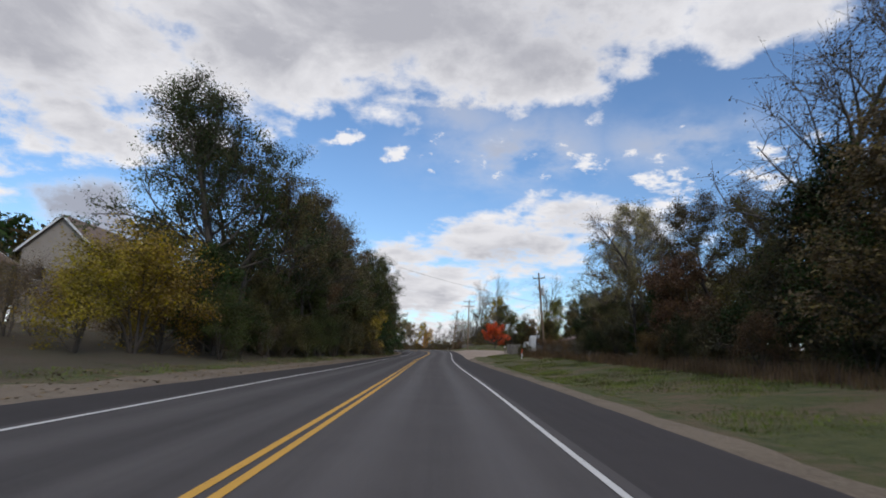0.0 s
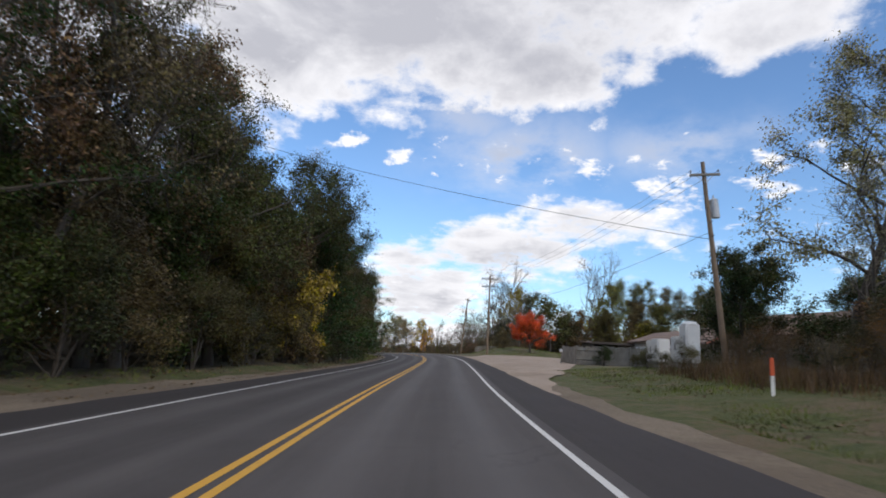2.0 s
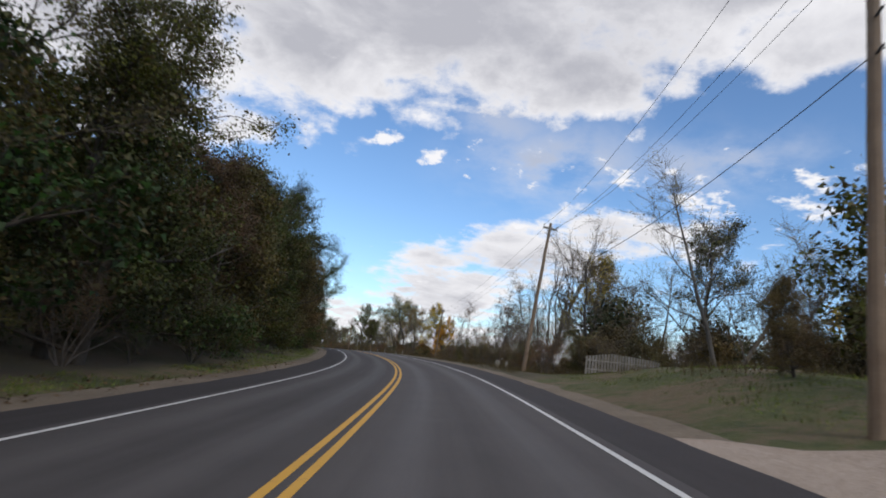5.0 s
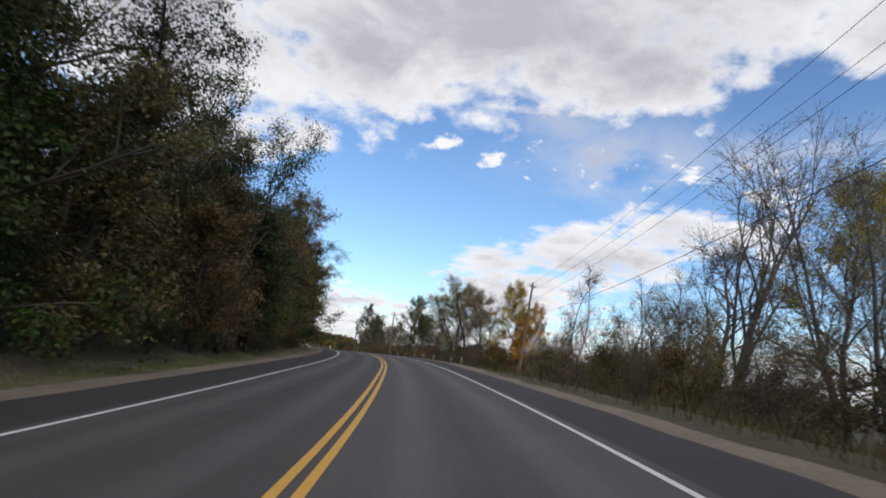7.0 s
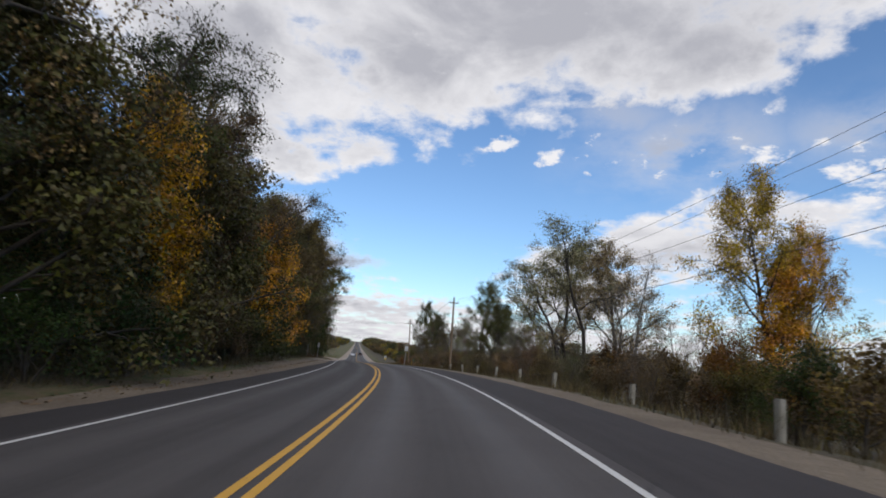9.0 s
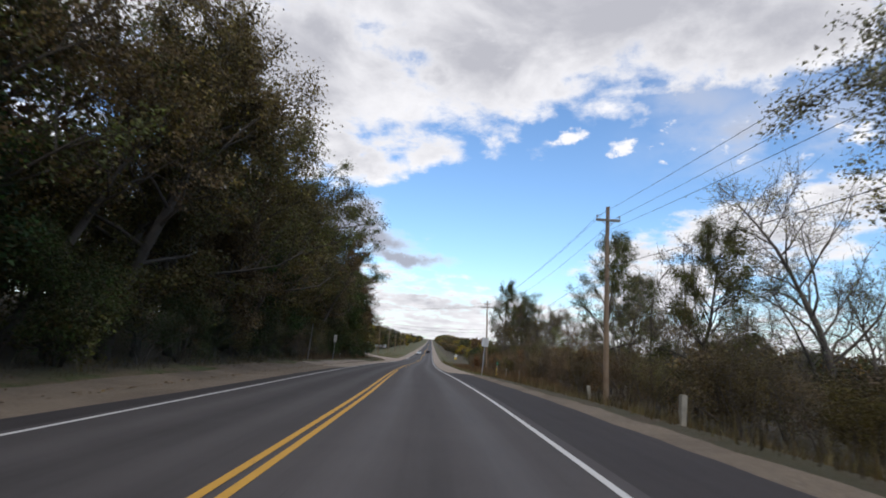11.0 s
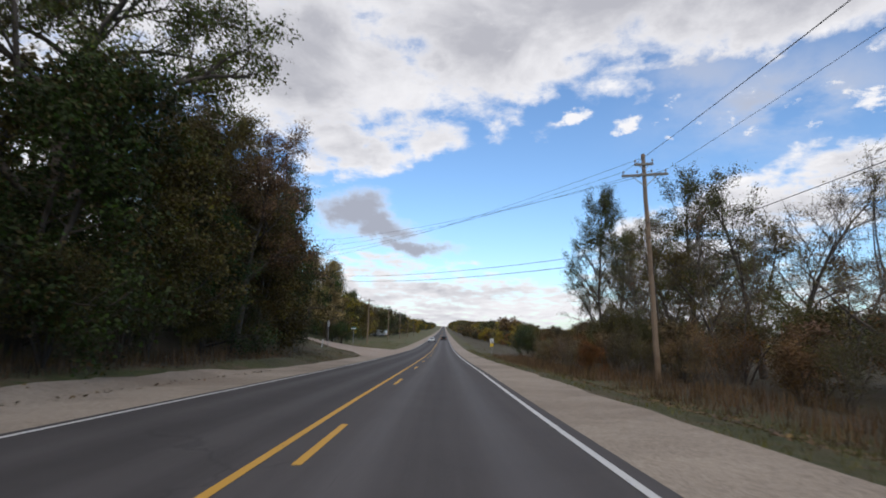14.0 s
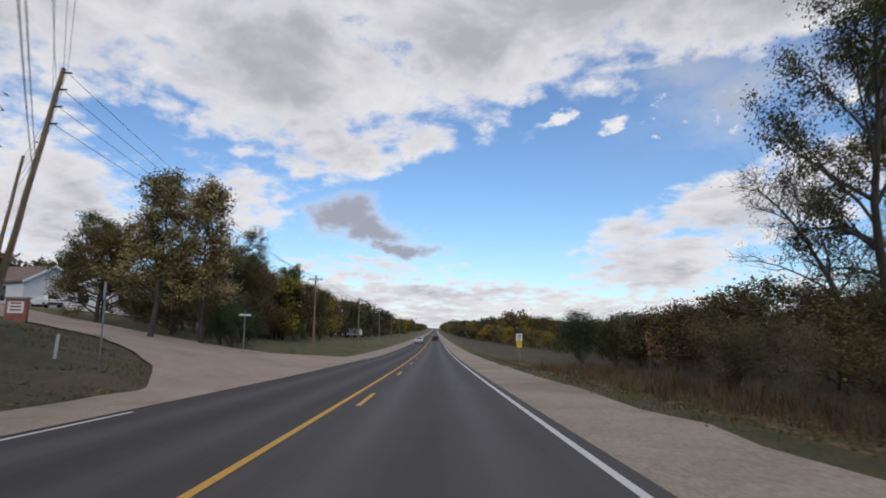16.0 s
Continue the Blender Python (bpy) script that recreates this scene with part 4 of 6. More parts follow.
def left_woods():
    rnd = random.Random(5)
    cols = tuple(tuple(v * 0.84 for v in c) for c in (OLIVE, GREEN, BROWN, GREEN, DEEP, OLIVE))
    # low dense trees and vines that wall off the verge
    s, i = 36.0, 0
    while s < 354:
        top = float(np.interp(s, (34, 60, 76, 90, 120, 138, 150, 185, 197, 215, 235, 262, 300, 330, 352), (8, 8, 9, 12.5, 13.0, 11, 11, 10.5, 11.5, 12.5, 11.5, 10, 9.5, 9.5, 10)))
        front = float(np.interp(s, (36, 60, 100, 140, 165, 190, 230, 300, 330, 352), (-11.6, -10.8, -10.4, -11.0, -13.2, -10.6, -10.4, -11.6, -11.2, -11.8)))
        c = cols[rnd.randrange(6)]
        if 92 < s < 160:
            c = (DEEP, GREEN, DEEP, OLIVE)[i % 4]
        if 205 < s < 250:
            c = (DULL, OLIVE, DEEP)[i % 3]
        plant(("dense_a", "dense_b", "dense_c")[i % 3], s, front + rnd.uniform(-0.6, 0.8), top / 10 * rnd.uniform(0.8, 1.15), c, "dense low roadside tree with dull green and brown leaves", group="low trees of the roadside wood", wide=rnd.uniform(0.95, 1.15))
        s += rnd.uniform(6.0, 8.0)
        i += 1
    # tall thin-leaved trees standing behind them
    s, i = 39.0, 0
    while s < 352:
        top = float(np.interp(s, (34, 42, 60, 90, 118, 128, 138, 150, 162, 180, 190, 200, 222, 235, 262, 285, 310, 335, 352), (17, 19, 17, 15.5, 15.5, 14, 12, 12.5, 16.5, 17.5, 13.5, 11.5, 14.5, 16.5, 17, 17, 17, 17, 13)))
        front = float(np.interp(s, (36, 80, 100, 130, 150, 165, 178, 190, 230, 280, 300, 340, 352), (-13.5, -12.5, -11.2, -11.4, -13.5, -14.5, -11.6, -11.6, -12.5, -11.6, -10.9, -11.4, -12.5)))
        if s < 316 or s > 347:
            plant(("airy_a", "full", "airy_b", "full")[i % 4] if 76 < s < 186 or 240 < s < 316 else ("airy_a", "airy_c", "airy_b", "airy_c")[i % 4], s, front + rnd.uniform(-1.0, 1.0), top / 10 * rnd.uniform(0.9, 1.08), (BROWN, OLIVE, (0.125, 0.09, 0.035))[i % 3] if s > 240 else cols[rnd.randrange(6)], "tall tree with thinning olive and brown autumn leaves", group="tall trees of the roadside wood", wide=rnd.uniform(0.9, 1.1))
        s += rnd.uniform(4.6, 6.4)
        i += 1
    rows = []
    for lo, hi, mid, step in ((0.9, 1.35, -18.5, 4.5), (1.0, 1.45, -25, 5.5), (1.0, 1.5, -34, 7.0)):
        s = (-mid + 4.5) * 2.0
        while s < 360:
            rows.append((("inner", "inner", "inner")[rnd.randrange(3)], s, mid + rnd.uniform(-2.5, 2.5), rnd.uniform(lo, hi) * (0.6 if rnd.random() < 0.3 else 1), 1.0, cols[rnd.randrange(6)]))
            s += rnd.uniform(0.8, 1.25) * step
    grove("wood_interior", rows, "dark trees deeper inside the roadside wood")
    # bushes along the wood's foot
    s = 33.0
    while s < 352:
        front = float(np.interp(s, (30, 60, 100, 140, 165, 190, 230, 300, 330, 352), (-10.0, -9.2, -8.8, -9.6, -12.0, -8.9, -9.0, -10.2, -10.0, -11.0)))
        k = ("shrub_a", "shrub_b", "shrub_a", "thicket")[rnd.randrange(4)]
        c = (GREEN, OLIVE, BROWN, DEEP, DULL)[rnd.randrange(5)]
        plant(k, s, front + rnd.uniform(-0.8, 0.5), rnd.uniform(0.26, 0.46), c, "tangled bush with dark green and brown leaves at the wood's foot", "bush", "bush", group="bushes along the wood")
        s += rnd.uniform(3.6, 5.4)


left_woods()


def right_woods():
    rnd = random.Random(9)
    P = plant
    # by the first bend
    P("bare_a", 30, 24.0, 2.3, DULL, "very tall half-bare old tree with spreading dark limbs", wide=0.95, rz=40)
    P("airy_a", 22, 23, 1.9, OLIVE, "tall tree with thinning olive leaves")
    P("bare_a", 40, 27, 1.6, BROWN, "tall half-bare tree with a fine net of twigs")
    P("bare_b", 50, 24, 1.5, BROWN, "tall half-bare tree with pale branches")
    P("airy_a", 60, 20.5, 1.35, PALE, "tall slender tree with pale thinning leaves", wide=0.95)
    P("bare_a", 53, 22, 1.6, PALE, "tall half-bare tree with pale leaves remaining on its tips")
    P("bare_b", 77, 26, 1.5, PALE, "tall half-bare tree with pale branches")
    P("airy_a", 49, 19.5, 0.9, TAWNY, "small tree with sparse yellow leaves")
    P("full", 42, 24.0, 1.35, OLIVE, "tall tree with thinning brown leaves behind the brush")
    P("full", 46.5, 25.5, 1.5, DULL, "tall tree with thinning dull brown leaves behind the brush")
    for i in range(12):
        s = 2 + i * 5.8 + rnd.uniform(-1.5, 1.5)
        P(("dense_a", "dense_c", "dense_b")[i % 3], s, 22 + rnd.uniform(-1.5, 3), rnd.uniform(0.62, 0.9) * (1.5 if s < 32 else 1.1 if s < 46 else 0.9), (DEEP, DULL, GREEN, BROWN)[i % 4], "dark leafy tree behind the roadside brush", group="trees behind the brush", wide=1.1)
    for i in range(12):
        P(("shrub_a", "shrub_b")[i % 2], 6 + i * 5.6 + rnd.uniform(-1, 1), 18.3 + rnd.uniform(-0.5, 1), rnd.uniform(0.28, 0.42), (DEEP, BROWN, DULL)[i % 3], "dark tangled bush behind the weeds", "bush", "bush", group="bushes behind the weeds")
    for i in range(12):
        P("shrub_a", 14 + i * 2.9, 19.8 + (i * 3 % 4) * 0.5, rnd.uniform(0.26, 0.34), (DEEP, DULL, BROWN)[i % 3], "dark tangled bush behind the weeds", "bush", "bush", group="bushes behind the weeds", h=-0.5)
    for i in range(9):
        P("thicket", 54 + i * 2.1, 14.2 + (i * 5 % 3) * 0.8, rnd.uniform(0.17, 0.24), (RUST, BROWN, TAWNY)[i % 3], "low reddish-brown leafless brush on the bank", "bush", "bush", group="low brush on the bank")
    P("full", 80, 26.2, 2.25, PALE, "tall spreading tree with thinning pale leaves", wide=0.95)
    for s, d, k in ((101, 41, 1.0), (104.5, 46, 1.1), (97, 45, 1.05), (93, 43, 1.0), (89, 38, 0.9)):
        P("dense_c", s, d, k, DEEP, "dark leafy tree behind the house", group="dark trees behind the house")
    grove("woods_behind_brush", [(("inner", "inner", "far_c")[i % 3], -2 + (i * 37 % 84), 27 + (i * 17 % 28), rnd.uniform(0.75, 1.15), 1.1, (DEEP, DULL, BROWN)[i % 3]) for i in range(40)] + [("inner", 3 + i * 2.6, 19.5 + (i * 7 % 6), rnd.uniform(0.3, 0.42), 1.1, (DEEP, DULL, BROWN)[i % 3]) for i in range(27)] + [("mid", -2 + i * 3.4, 24 + (i * 5 % 7), rnd.uniform(0.36, 0.5), 1.35, (DEEP, DULL, BROWN)[i % 3]) for i in range(27)], "dark woods behind the roadside brush")
    P("round", 93, 26.4, 1.08, DEEP, "dense round-headed dark green tree beside the house", wide=1.05)
    P("dense_b", 91, 25.2, 0.85, DEEP, "dense dark green tree beside the house")
    P("dense_b", 84, 33, 0.9, DEEP, "dark leafy tree behind the house")
    # behind the lot
    P("maple", 122.5, 14.3, 0.46, RED, "low spreading maple with bright red autumn leaves on a lawn", rz=30, wide=0.9)
    P("dense_c", 129, 11.8, 0.33, BROWN, "small brown-leaved tree on the lawn", wide=0.8)
    P("vase", 141, 29.0, 1.85, TAWNY, "tall bare tree with fine upright branches", wide=0.8)
    P("dense_b", 134.5, 29.6, 1.28, (0.21, 0.165, 0.05), "tree with olive and yellow autumn leaves", wide=0.8)
    P("dense_b", 133, 28.3, 0.75, OLIVE, "bushy tree with olive and brown leaves")
    P("airy_a", 134, 25, 0.8, RUST, "small tree with rust-orange autumn leaves")
    P("full", 141, 41, 1.6, (0.17, 0.15, 0.07), "tall grey-green tree behind the carport", wide=1.0)
    P("dense_b", 140, 36.5, 1.2, BROWN, "tall brownish tree behind the carport")
    for s, d, k in ((138, 46.5, 1.5), (142, 54, 1.6), (150, 66, 1.75)):
        P("full", s, d, k, (0.17, 0.15, 0.07), "tall grey-green tree behind the garage", group="tall trees behind the garage")
    P("full", 147, 46, 1.7, (0.16, 0.14, 0.065), "tall tree with thinning olive leaves")
    P("full", 146, 62, 1.6, OLIVE, "tall green-grey tree far behind the carport")
    for i in range(9):
        P(("bare_b", "bare_a", "airy_a", "bare_c")[i % 4], 143 + i * 4.5, 18 + (i * 7 % 11), rnd.uniform(1.15, 1.55), (PALE, TAWNY, OLIVE)[i % 3], "half-bare tree beyond the lawn", group="half-bare trees beyond the lawn")
    P("dense_c", 141, 24, 0.78, OLIVE, "bushy olive tree behind the lawn")
    P("dense_a", 146, 34, 1.0, BROWN, "bushy brown tree behind the lawn")
    P("round", 150, 27, 0.72, TAWNY, "broad tawny tree behind the lawn")
    P("dense_b", 133, 38, 0.95, OLIVE, "dark leafy tree behind the carport")
    grove("woods_behind_lawn", [(("inner", "far_b", "inner")[i % 3], 134 + (i * 23 % 50), 20 + (i * 31 % 52), rnd.uniform(0.6, 1.0), 1.1, (OLIVE, BROWN, DULL, TAWNY, YELLOW)[i % 5]) for i in range(48)] + [("inner", 126 + i * 1.6, 19.5 + (i * 3 % 4) + max(0, 8 - i) * 1.2, rnd.uniform(0.25, 0.36), 1.2, (BROWN, DULL)[i % 2]) for i in range(22)], "brown and olive woods behind the lawn")
    for i in range(8):
        P(("thicket", "shrub_b")[i % 2], 134 + i * 4, 15 + (i % 3) * 3.5, rnd.uniform(0.3, 0.45), BROWN, "tangled reddish-brown bush beyond the lawn", "bush", "bush", group="bushes beyond the lawn")
    # down the bank, beside the bend
    P("vase", 207.4, 33.2, 3.0, PALE, "large bare tree with several spreading dark limbs", rz=70, wide=0.8)
    P("bare_c", 216.5, 27.2, 1.75, PALE, "bare tree with many fine upright twigs")
    P("bare_b", 213, 31, 1.8, PALE, "bare tree with many fine upright twigs")
    P("bare_b", 222, 30, 1.6, TAWNY, "bare tree with many fine upright twigs")
    P("bare_c", 213, 22.5, 1.2, BROWN, "bare thin-stemmed tree down the bank")
    P("bare_a", 209, 25, 1.25, BROWN, "bare tree with drooping dark twigs")
    P("full", 199.5, 37.4, 2.5, (0.33, 0.22, 0.035), "tall tree with golden yellow autumn leaves", wide=0.72)
    P("bare_b", 178, 20, 1.35, PALE, "tall bare tree with several stems")
    P("bare_a", 171, 24, 1.6, TAWNY, "tall bare tree with dark limbs")
    P("full", 227.5, 18.6, 1.4, GOLD, "slender tree with golden orange autumn leaves", wide=0.75)
    P("column", 228.2, 18.9, 1.0, GOLD, "slender tree with golden orange autumn leaves", wide=0.9)
    P("full", 229.5, 21, 1.2, GOLD, "slender tree with golden orange autumn leaves", wide=0.5)
    P("shrub_a", 225.5, 15.5, 0.42, RUST, "orange-leaved bush under the golden tree", "bush", "bush")
    P("shrub_a", 219.5, 13.6, 0.33, DEEP, "dark green bush beside the guard posts", "bush", "bush")
    P("full", 251, 20.5, 1.6, PALE, "tall spreading tree with thin pale leaves")
    P("airy_b", 256, 19.2, 1.9, PALE, "tall spreading tree with thin pale green leaves", wide=1.15)
    P("full", 262, 22, 1.8, PALE, "tall spreading tree with thin pale green leaves")
    P("bare_b", 247, 20, 1.45, PALE, "half-bare tree with pale crooked limbs")
    for i in range(26):
        s = 158 + i * 5.2 + rnd.uniform(-1.5, 1.5)
        if 214 < s < 226:
            continue
        P(("bare_c", "bare_b", "bare_a")[i % 3], s, rnd.uniform(15, 34), rnd.uniform(0.8, 1.35), (TAWNY, PALE, BROWN)[i % 3], "bare thin-stemmed tree down the bank", group="bare trees down the bank")
    s = 146.0
    i = 0
    while s < 296:
        d = float(np.interp(s, (146, 160, 196, 203, 226, 232, 252, 262, 280, 296), (12.5, 11.2, 10.8, 14.6, 14.6, 11.2, 10.8, 12.6, 12.6, 10.5)))
        P(("thicket", "thicket", "shrub_b")[i % 3], s, d + rnd.uniform(-0.3, 1.5), rnd.uniform(0.26, 0.38), (BROWN, BROWN, OLIVE, TAWNY)[i % 4], "tangled brown leafless brush on the bank", "bush", "bush", group="brush on the bank")
        if i % 2 == 0:
            P("thicket", s + 1, d + rnd.uniform(3.5, 8), rnd.uniform(0.34, 0.5), BROWN, "tangled brown leafless brush on the bank", "bush", "bush", group="brush on the bank")
        s += rnd.uniform(2.4, 3.4)
        i += 1
    # along the straight
    P("full", 317.5, 25.4, 2.0, OLIVE, "tall feathery tree with grey-green leaf tufts", wide=0.75)
    P("full", 321, 29, 1.5, OLIVE, "tall feathery tree with grey-green leaf tufts")
    P("bare_c", 318, 27.5, 1.7, BROWN, "dead upright tree with broken limbs")
    P("bare_c", 284, 17.5, 1.35, BROWN, "bare tree with several thin upright stems")
    P("bare_c", 280.5, 19.5, 1.3, BROWN, "bare tree with several thin upright stems")
    P("full", 277, 16.6, 1.15, OLIVE, "leafy olive tree above the brush", wide=0.8)
    P("bare_a", 276, 24, 1.7, PALE, "tall half-bare tree with a reaching limb")
    P("bare_c", 296, 20, 1.2, TAWNY, "bare thin-stemmed tree in the brush")
    P("airy_c", 356, 21, 1.5, OLIVE, "tall bushy tree with grey-green leaves", wide=1.0)
    P("limb", 350, 23, 1.5, OLIVE, "tall tree with grey-green leaf tufts")
    P("airy_b", 361, 23, 1.55, OLIVE, "tall tree with grey-green leaf tufts")
    P("full", 377.5, 20.6, 2.1, GREEN, "tall clump of slender trees with grey-green leaves", wide=0.62)
    P("full", 381, 24, 1.65, OLIVE, "tall slender tree with grey-green leaves", wide=0.8)
    P("bare_a", 379, 19.8, 1.15, TAWNY, "bare spreading tree with fine twigs")
    P("bare_c", 337, 23, 1.3, TAWNY, "bare thin-stemmed tree in the scrub")
    for i in range(9):
        P(("bare_c", "bare_a", "airy_b")[i % 3], 340 + i * 3.4, 16.5 + (i * 5 % 7), 0.95 + 0.09 * (i * 3 % 5), (BROWN, TAWNY, OLIVE)[i % 3], "slender dark-stemmed tree with few leaves in the scrub", group="slender trees in the scrub")
    for i in range(16):
        P(("bare_c", "airy_b", "bare_b", "airy_a")[i % 4], 296 + i * 6 + rnd.uniform(-2, 2), rnd.uniform(25, 34), rnd.uniform(1.0, 1.4), (TAWNY, OLIVE, PALE)[i % 3], "half-bare tree in the scrub", group="half-bare trees in the scrub")
    s = 291.0
    i = 0
    while s < 400:
        d = float(np.interp(s, (291, 310, 340, 350, 378, 386, 400), (11.0, 12.0, 12.0, 11.3, 12.0, 16.8, 17.0)))
        P(("thicket", "shrub_b", "thicket")[i % 3], s, d + rnd.uniform(0, 1.8), rnd.uniform(0.26, 0.36), (BROWN, TAWNY, OLIVE, BROWN, RUST)[i % 5], "tangled brown brush along the shoulder", "bush", "bush", group="brush along the straight")
        if i % 2:
            P(("thicket", "shrub_b")[i % 4 // 2], s, d + rnd.uniform(3.5, 7), rnd.uniform(0.42, 0.6), (BROWN, OLIVE)[i // 2 % 2], "tall tangled brush behind the shoulder", "bush", "bush", group="brush along the straight")
        s += rnd.uniform(2.6, 3.6)
        i += 1
    P("shrub_a", 402, 14, 0.42, DEEP, "dark green bush beside the road", "bush", "bush")
    P("shrub_a", 415, 17, 0.5, GREEN, "dark green bush beside the road", "bush", "bush")
    P("shrub_a", 396, 15, 0.36, GREEN, "dark green bush beside the road", "bush", "bush")
    # low scrub and woods to the horizon
    rows = []
    s, i = 398.0, 0
    while s < 1700:
        d = float(np.interp(s, (398, 430, 470, 600, 1500), (17, 20, 20, 16, 16)))
        grow = 1 + max(0, s - 450) / 900
        rows.append((("far_c", "far_a", "far_c", "far_b")[i % 4] if s > 520 else "mid", s, d + rnd.uniform(0, 4), rnd.uniform(0.32, 0.5) * grow, 1.25, (YELLOW, BROWN, OLIVE, TAWNY, DULL, RUST)[rnd.randrange(6)]))
        rows.append((("far_a", "far_c")[i % 2] if s > 520 else "mid", s + 2, d + rnd.uniform(7, 24), rnd.uniform(0.5, 0.8) * grow, 1.2, (OLIVE, YELLOW, BROWN, DULL)[rnd.randrange(4)]))
        s += rnd.uniform(3.0, 4.6) * (1 + max(0, s - 450) / 220)
        i += 1
    grove("far_scrub", rows, "low olive and brown autumn woods beside the far road")
    rows = [(("far_a", "far_b", "far_c")[i % 3], 300 + rnd.uniform(0, 130), 36 + rnd.uniform(0, 60), rnd.uniform(0.5, 0.85), 1.2, (OLIVE, BROWN, TAWNY, DULL)[i % 4]) for i in range(60)]
    rows += [(("far_b", "far_a", "far_c")[i % 3], 150 + rnd.uniform(0, 150), 42 + rnd.uniform(0, 70), rnd.uniform(0.35, 0.6), 1.2, (BROWN, TAWNY, DULL)[i % 3]) for i in range(60)]
    rows += [("inner", 148 + i * 1.9, 13 + (i * 5 % 9) * 1.1, rnd.uniform(0.24, 0.36), 1.15, (BROWN, DULL, TAWNY)[i % 3]) for i in range(76)]
    rows += [("inner", 292 + i * 1.7, 15.5 + (i * 5 % 8), rnd.uniform(0.28, 0.42), 1.15, (BROWN, DULL, OLIVE, RUST)[i % 4]) for i in range(62)]
    rows += [("mid", 192 + i * 2.0, 19 + (i * 7 % 12) * 1.4, rnd.uniform(0.36, 0.6), 1.15, (BROWN, DULL, TAWNY)[i % 3]) for i in range(26)]
    grove("low_woods", rows, "brown autumn scrub on the low ground")


def left_open():
    rnd = random.Random(21)
    P = plant
    P("shrub_a", 28.5, -13.0, 0.64, YELLOW, "large rounded bush with yellow and orange autumn leaves", "bush", "bush", wide=1.15)
    P("shrub_a", 32, -13.2, 0.55, (0.30, 0.18, 0.04), "large bush with yellow-green autumn leaves", "bush", "bush")
    P("shrub_a", 24.5, -13.4, 0.48, YELLOW, "bush with sparse yellow leaves", "bush", "bush")
    for i in range(14):
        P(("thicket", "shrub_b")[i % 2], 18 + i * 1.7, -16.0 - (i * 5 % 9), rnd.uniform(0.36, 0.55), (BROWN, TAWNY, RUST)[i % 3], "tangled reddish-brown brush in front of the house", "bush", "bush", group="brush before the house")
    grove("trees_behind_houses", [(("far_b", "far_a")[i % 2], 40 + i * 5, -50 - (i * 11 % 25), rnd.uniform(1.1, 1.5), 1.0, (BROWN, OLIVE, DEEP)[i % 3]) for i in range(12)], "half-bare trees behind the houses")
    P("airy_b", 61, -10.9, 1.85, BROWN, "very tall tree with thinning brown leaves over the verge")
    P("bare_a", 67, -10.4, 1.8, BROWN, "very tall half-bare tree with dark limbs")
    P("airy_a", 75, -10.2, 1.85, OLIVE, "very tall tree with thinning olive leaves over the verge")
    P("airy_c", 41, -13.8, 2.05, GREEN, "very tall spreading tree with thin green and olive leaves", wide=1.05, rz=15)
    P("airy_a", 47, -15.5, 1.9, OLIVE, "tall tree with thinning olive and brown autumn leaves")
    # bright leaves hanging over the verge
    P("sapling", 85.5, -8.5, 0.72, (0.42, 0.30, 0.07), "sapling with large yellow-green leaves over the verge", "sapling", "sapling", wide=0.75)
    P("sapling", 78.5, -9.6, 0.6, OLIVE, "sapling with large olive leaves over the verge", "sapling", "sapling", wide=0.8)
    P("limb", 191, -9.6, 1.38, GREEN, "leaning tree whose leafy limb reaches towards the road", lean=10, wide=0.85)
    P("dense_b", 227, -10.8, 1.2, (0.56, 0.25, 0.035), "tree with golden yellow autumn leaves at the wood's edge", wide=0.8)
    P("dense_a", 247, -9.9, 1.15, (0.50, 0.29, 0.04), "tree with golden yellow autumn leaves at the wood's edge", wide=0.8)
    for s, d, k in ((89, -11.4, 1.7), (95, -11.6, 1.65), (84, -12.6, 1.6)):
        P("full", s, d, k, (OLIVE, GREEN)[int(s) % 2], "tall tree with thinning olive and brown autumn leaves", group="tall trees of the roadside wood")
    for i in range(9):
        P(("shrub_a", "shrub_b")[i % 2], 37 + i * 3.6, -13.6 - (i * 3 % 4) * 0.7, rnd.uniform(0.36, 0.5), (DEEP, DULL, BROWN)[i % 3], "tangled bush with dark green and brown leaves at the wood's foot", "bush", "bush", group="bushes along the wood")
    for s, d, k, rz in ((300, -12.6, 1.8, 10), (311, -12.2, 1.95, 130), (331, -12.4, 1.95, 60)):
        P("oak", s, d, k, OLIVE, "tall spreading oak with gnarled dark limbs and thinning leaves", wide=0.95, rz=rz, group="oaks at the wood's edge")
    for s, d, k, c in ((347, -12.6, 1.7, OLIVE), (354, -13.2, 1.75, (0.13, 0.10, 0.03)), (350, -16.5, 1.6, BROWN)):
        P("full", s, d, k, c, "tall tree with thinning olive and gold autumn leaves", group="tall trees of the roadside wood")
    for s, d, k in ((213, -10.6, 1.7),):
        P("airy_a", s, d, k, TAWNY, "tall feathery tree with pale thinning leaves", group="tall trees of the roadside wood")
    for i in range(9):
        P("dense_c", 50 + i * 6.6, -12.9 - (i % 3) * 0.5, 0.74 + 0.04 * (i * 5 % 4) + 0.02 * i, DEEP, "dense low roadside tree with dull green and brown leaves", group="low trees of the roadside wood", wide=1.15)
    for i in range(6):
        P("thicket", 297 + i * 2.6, -9.5 - (i % 2) * 0.5, 0.30 + 0.03 * (i % 3), TAWNY, "tangled pale brown leafless brush at the wood's foot", "bush", "bush", group="brush at the wood's foot")
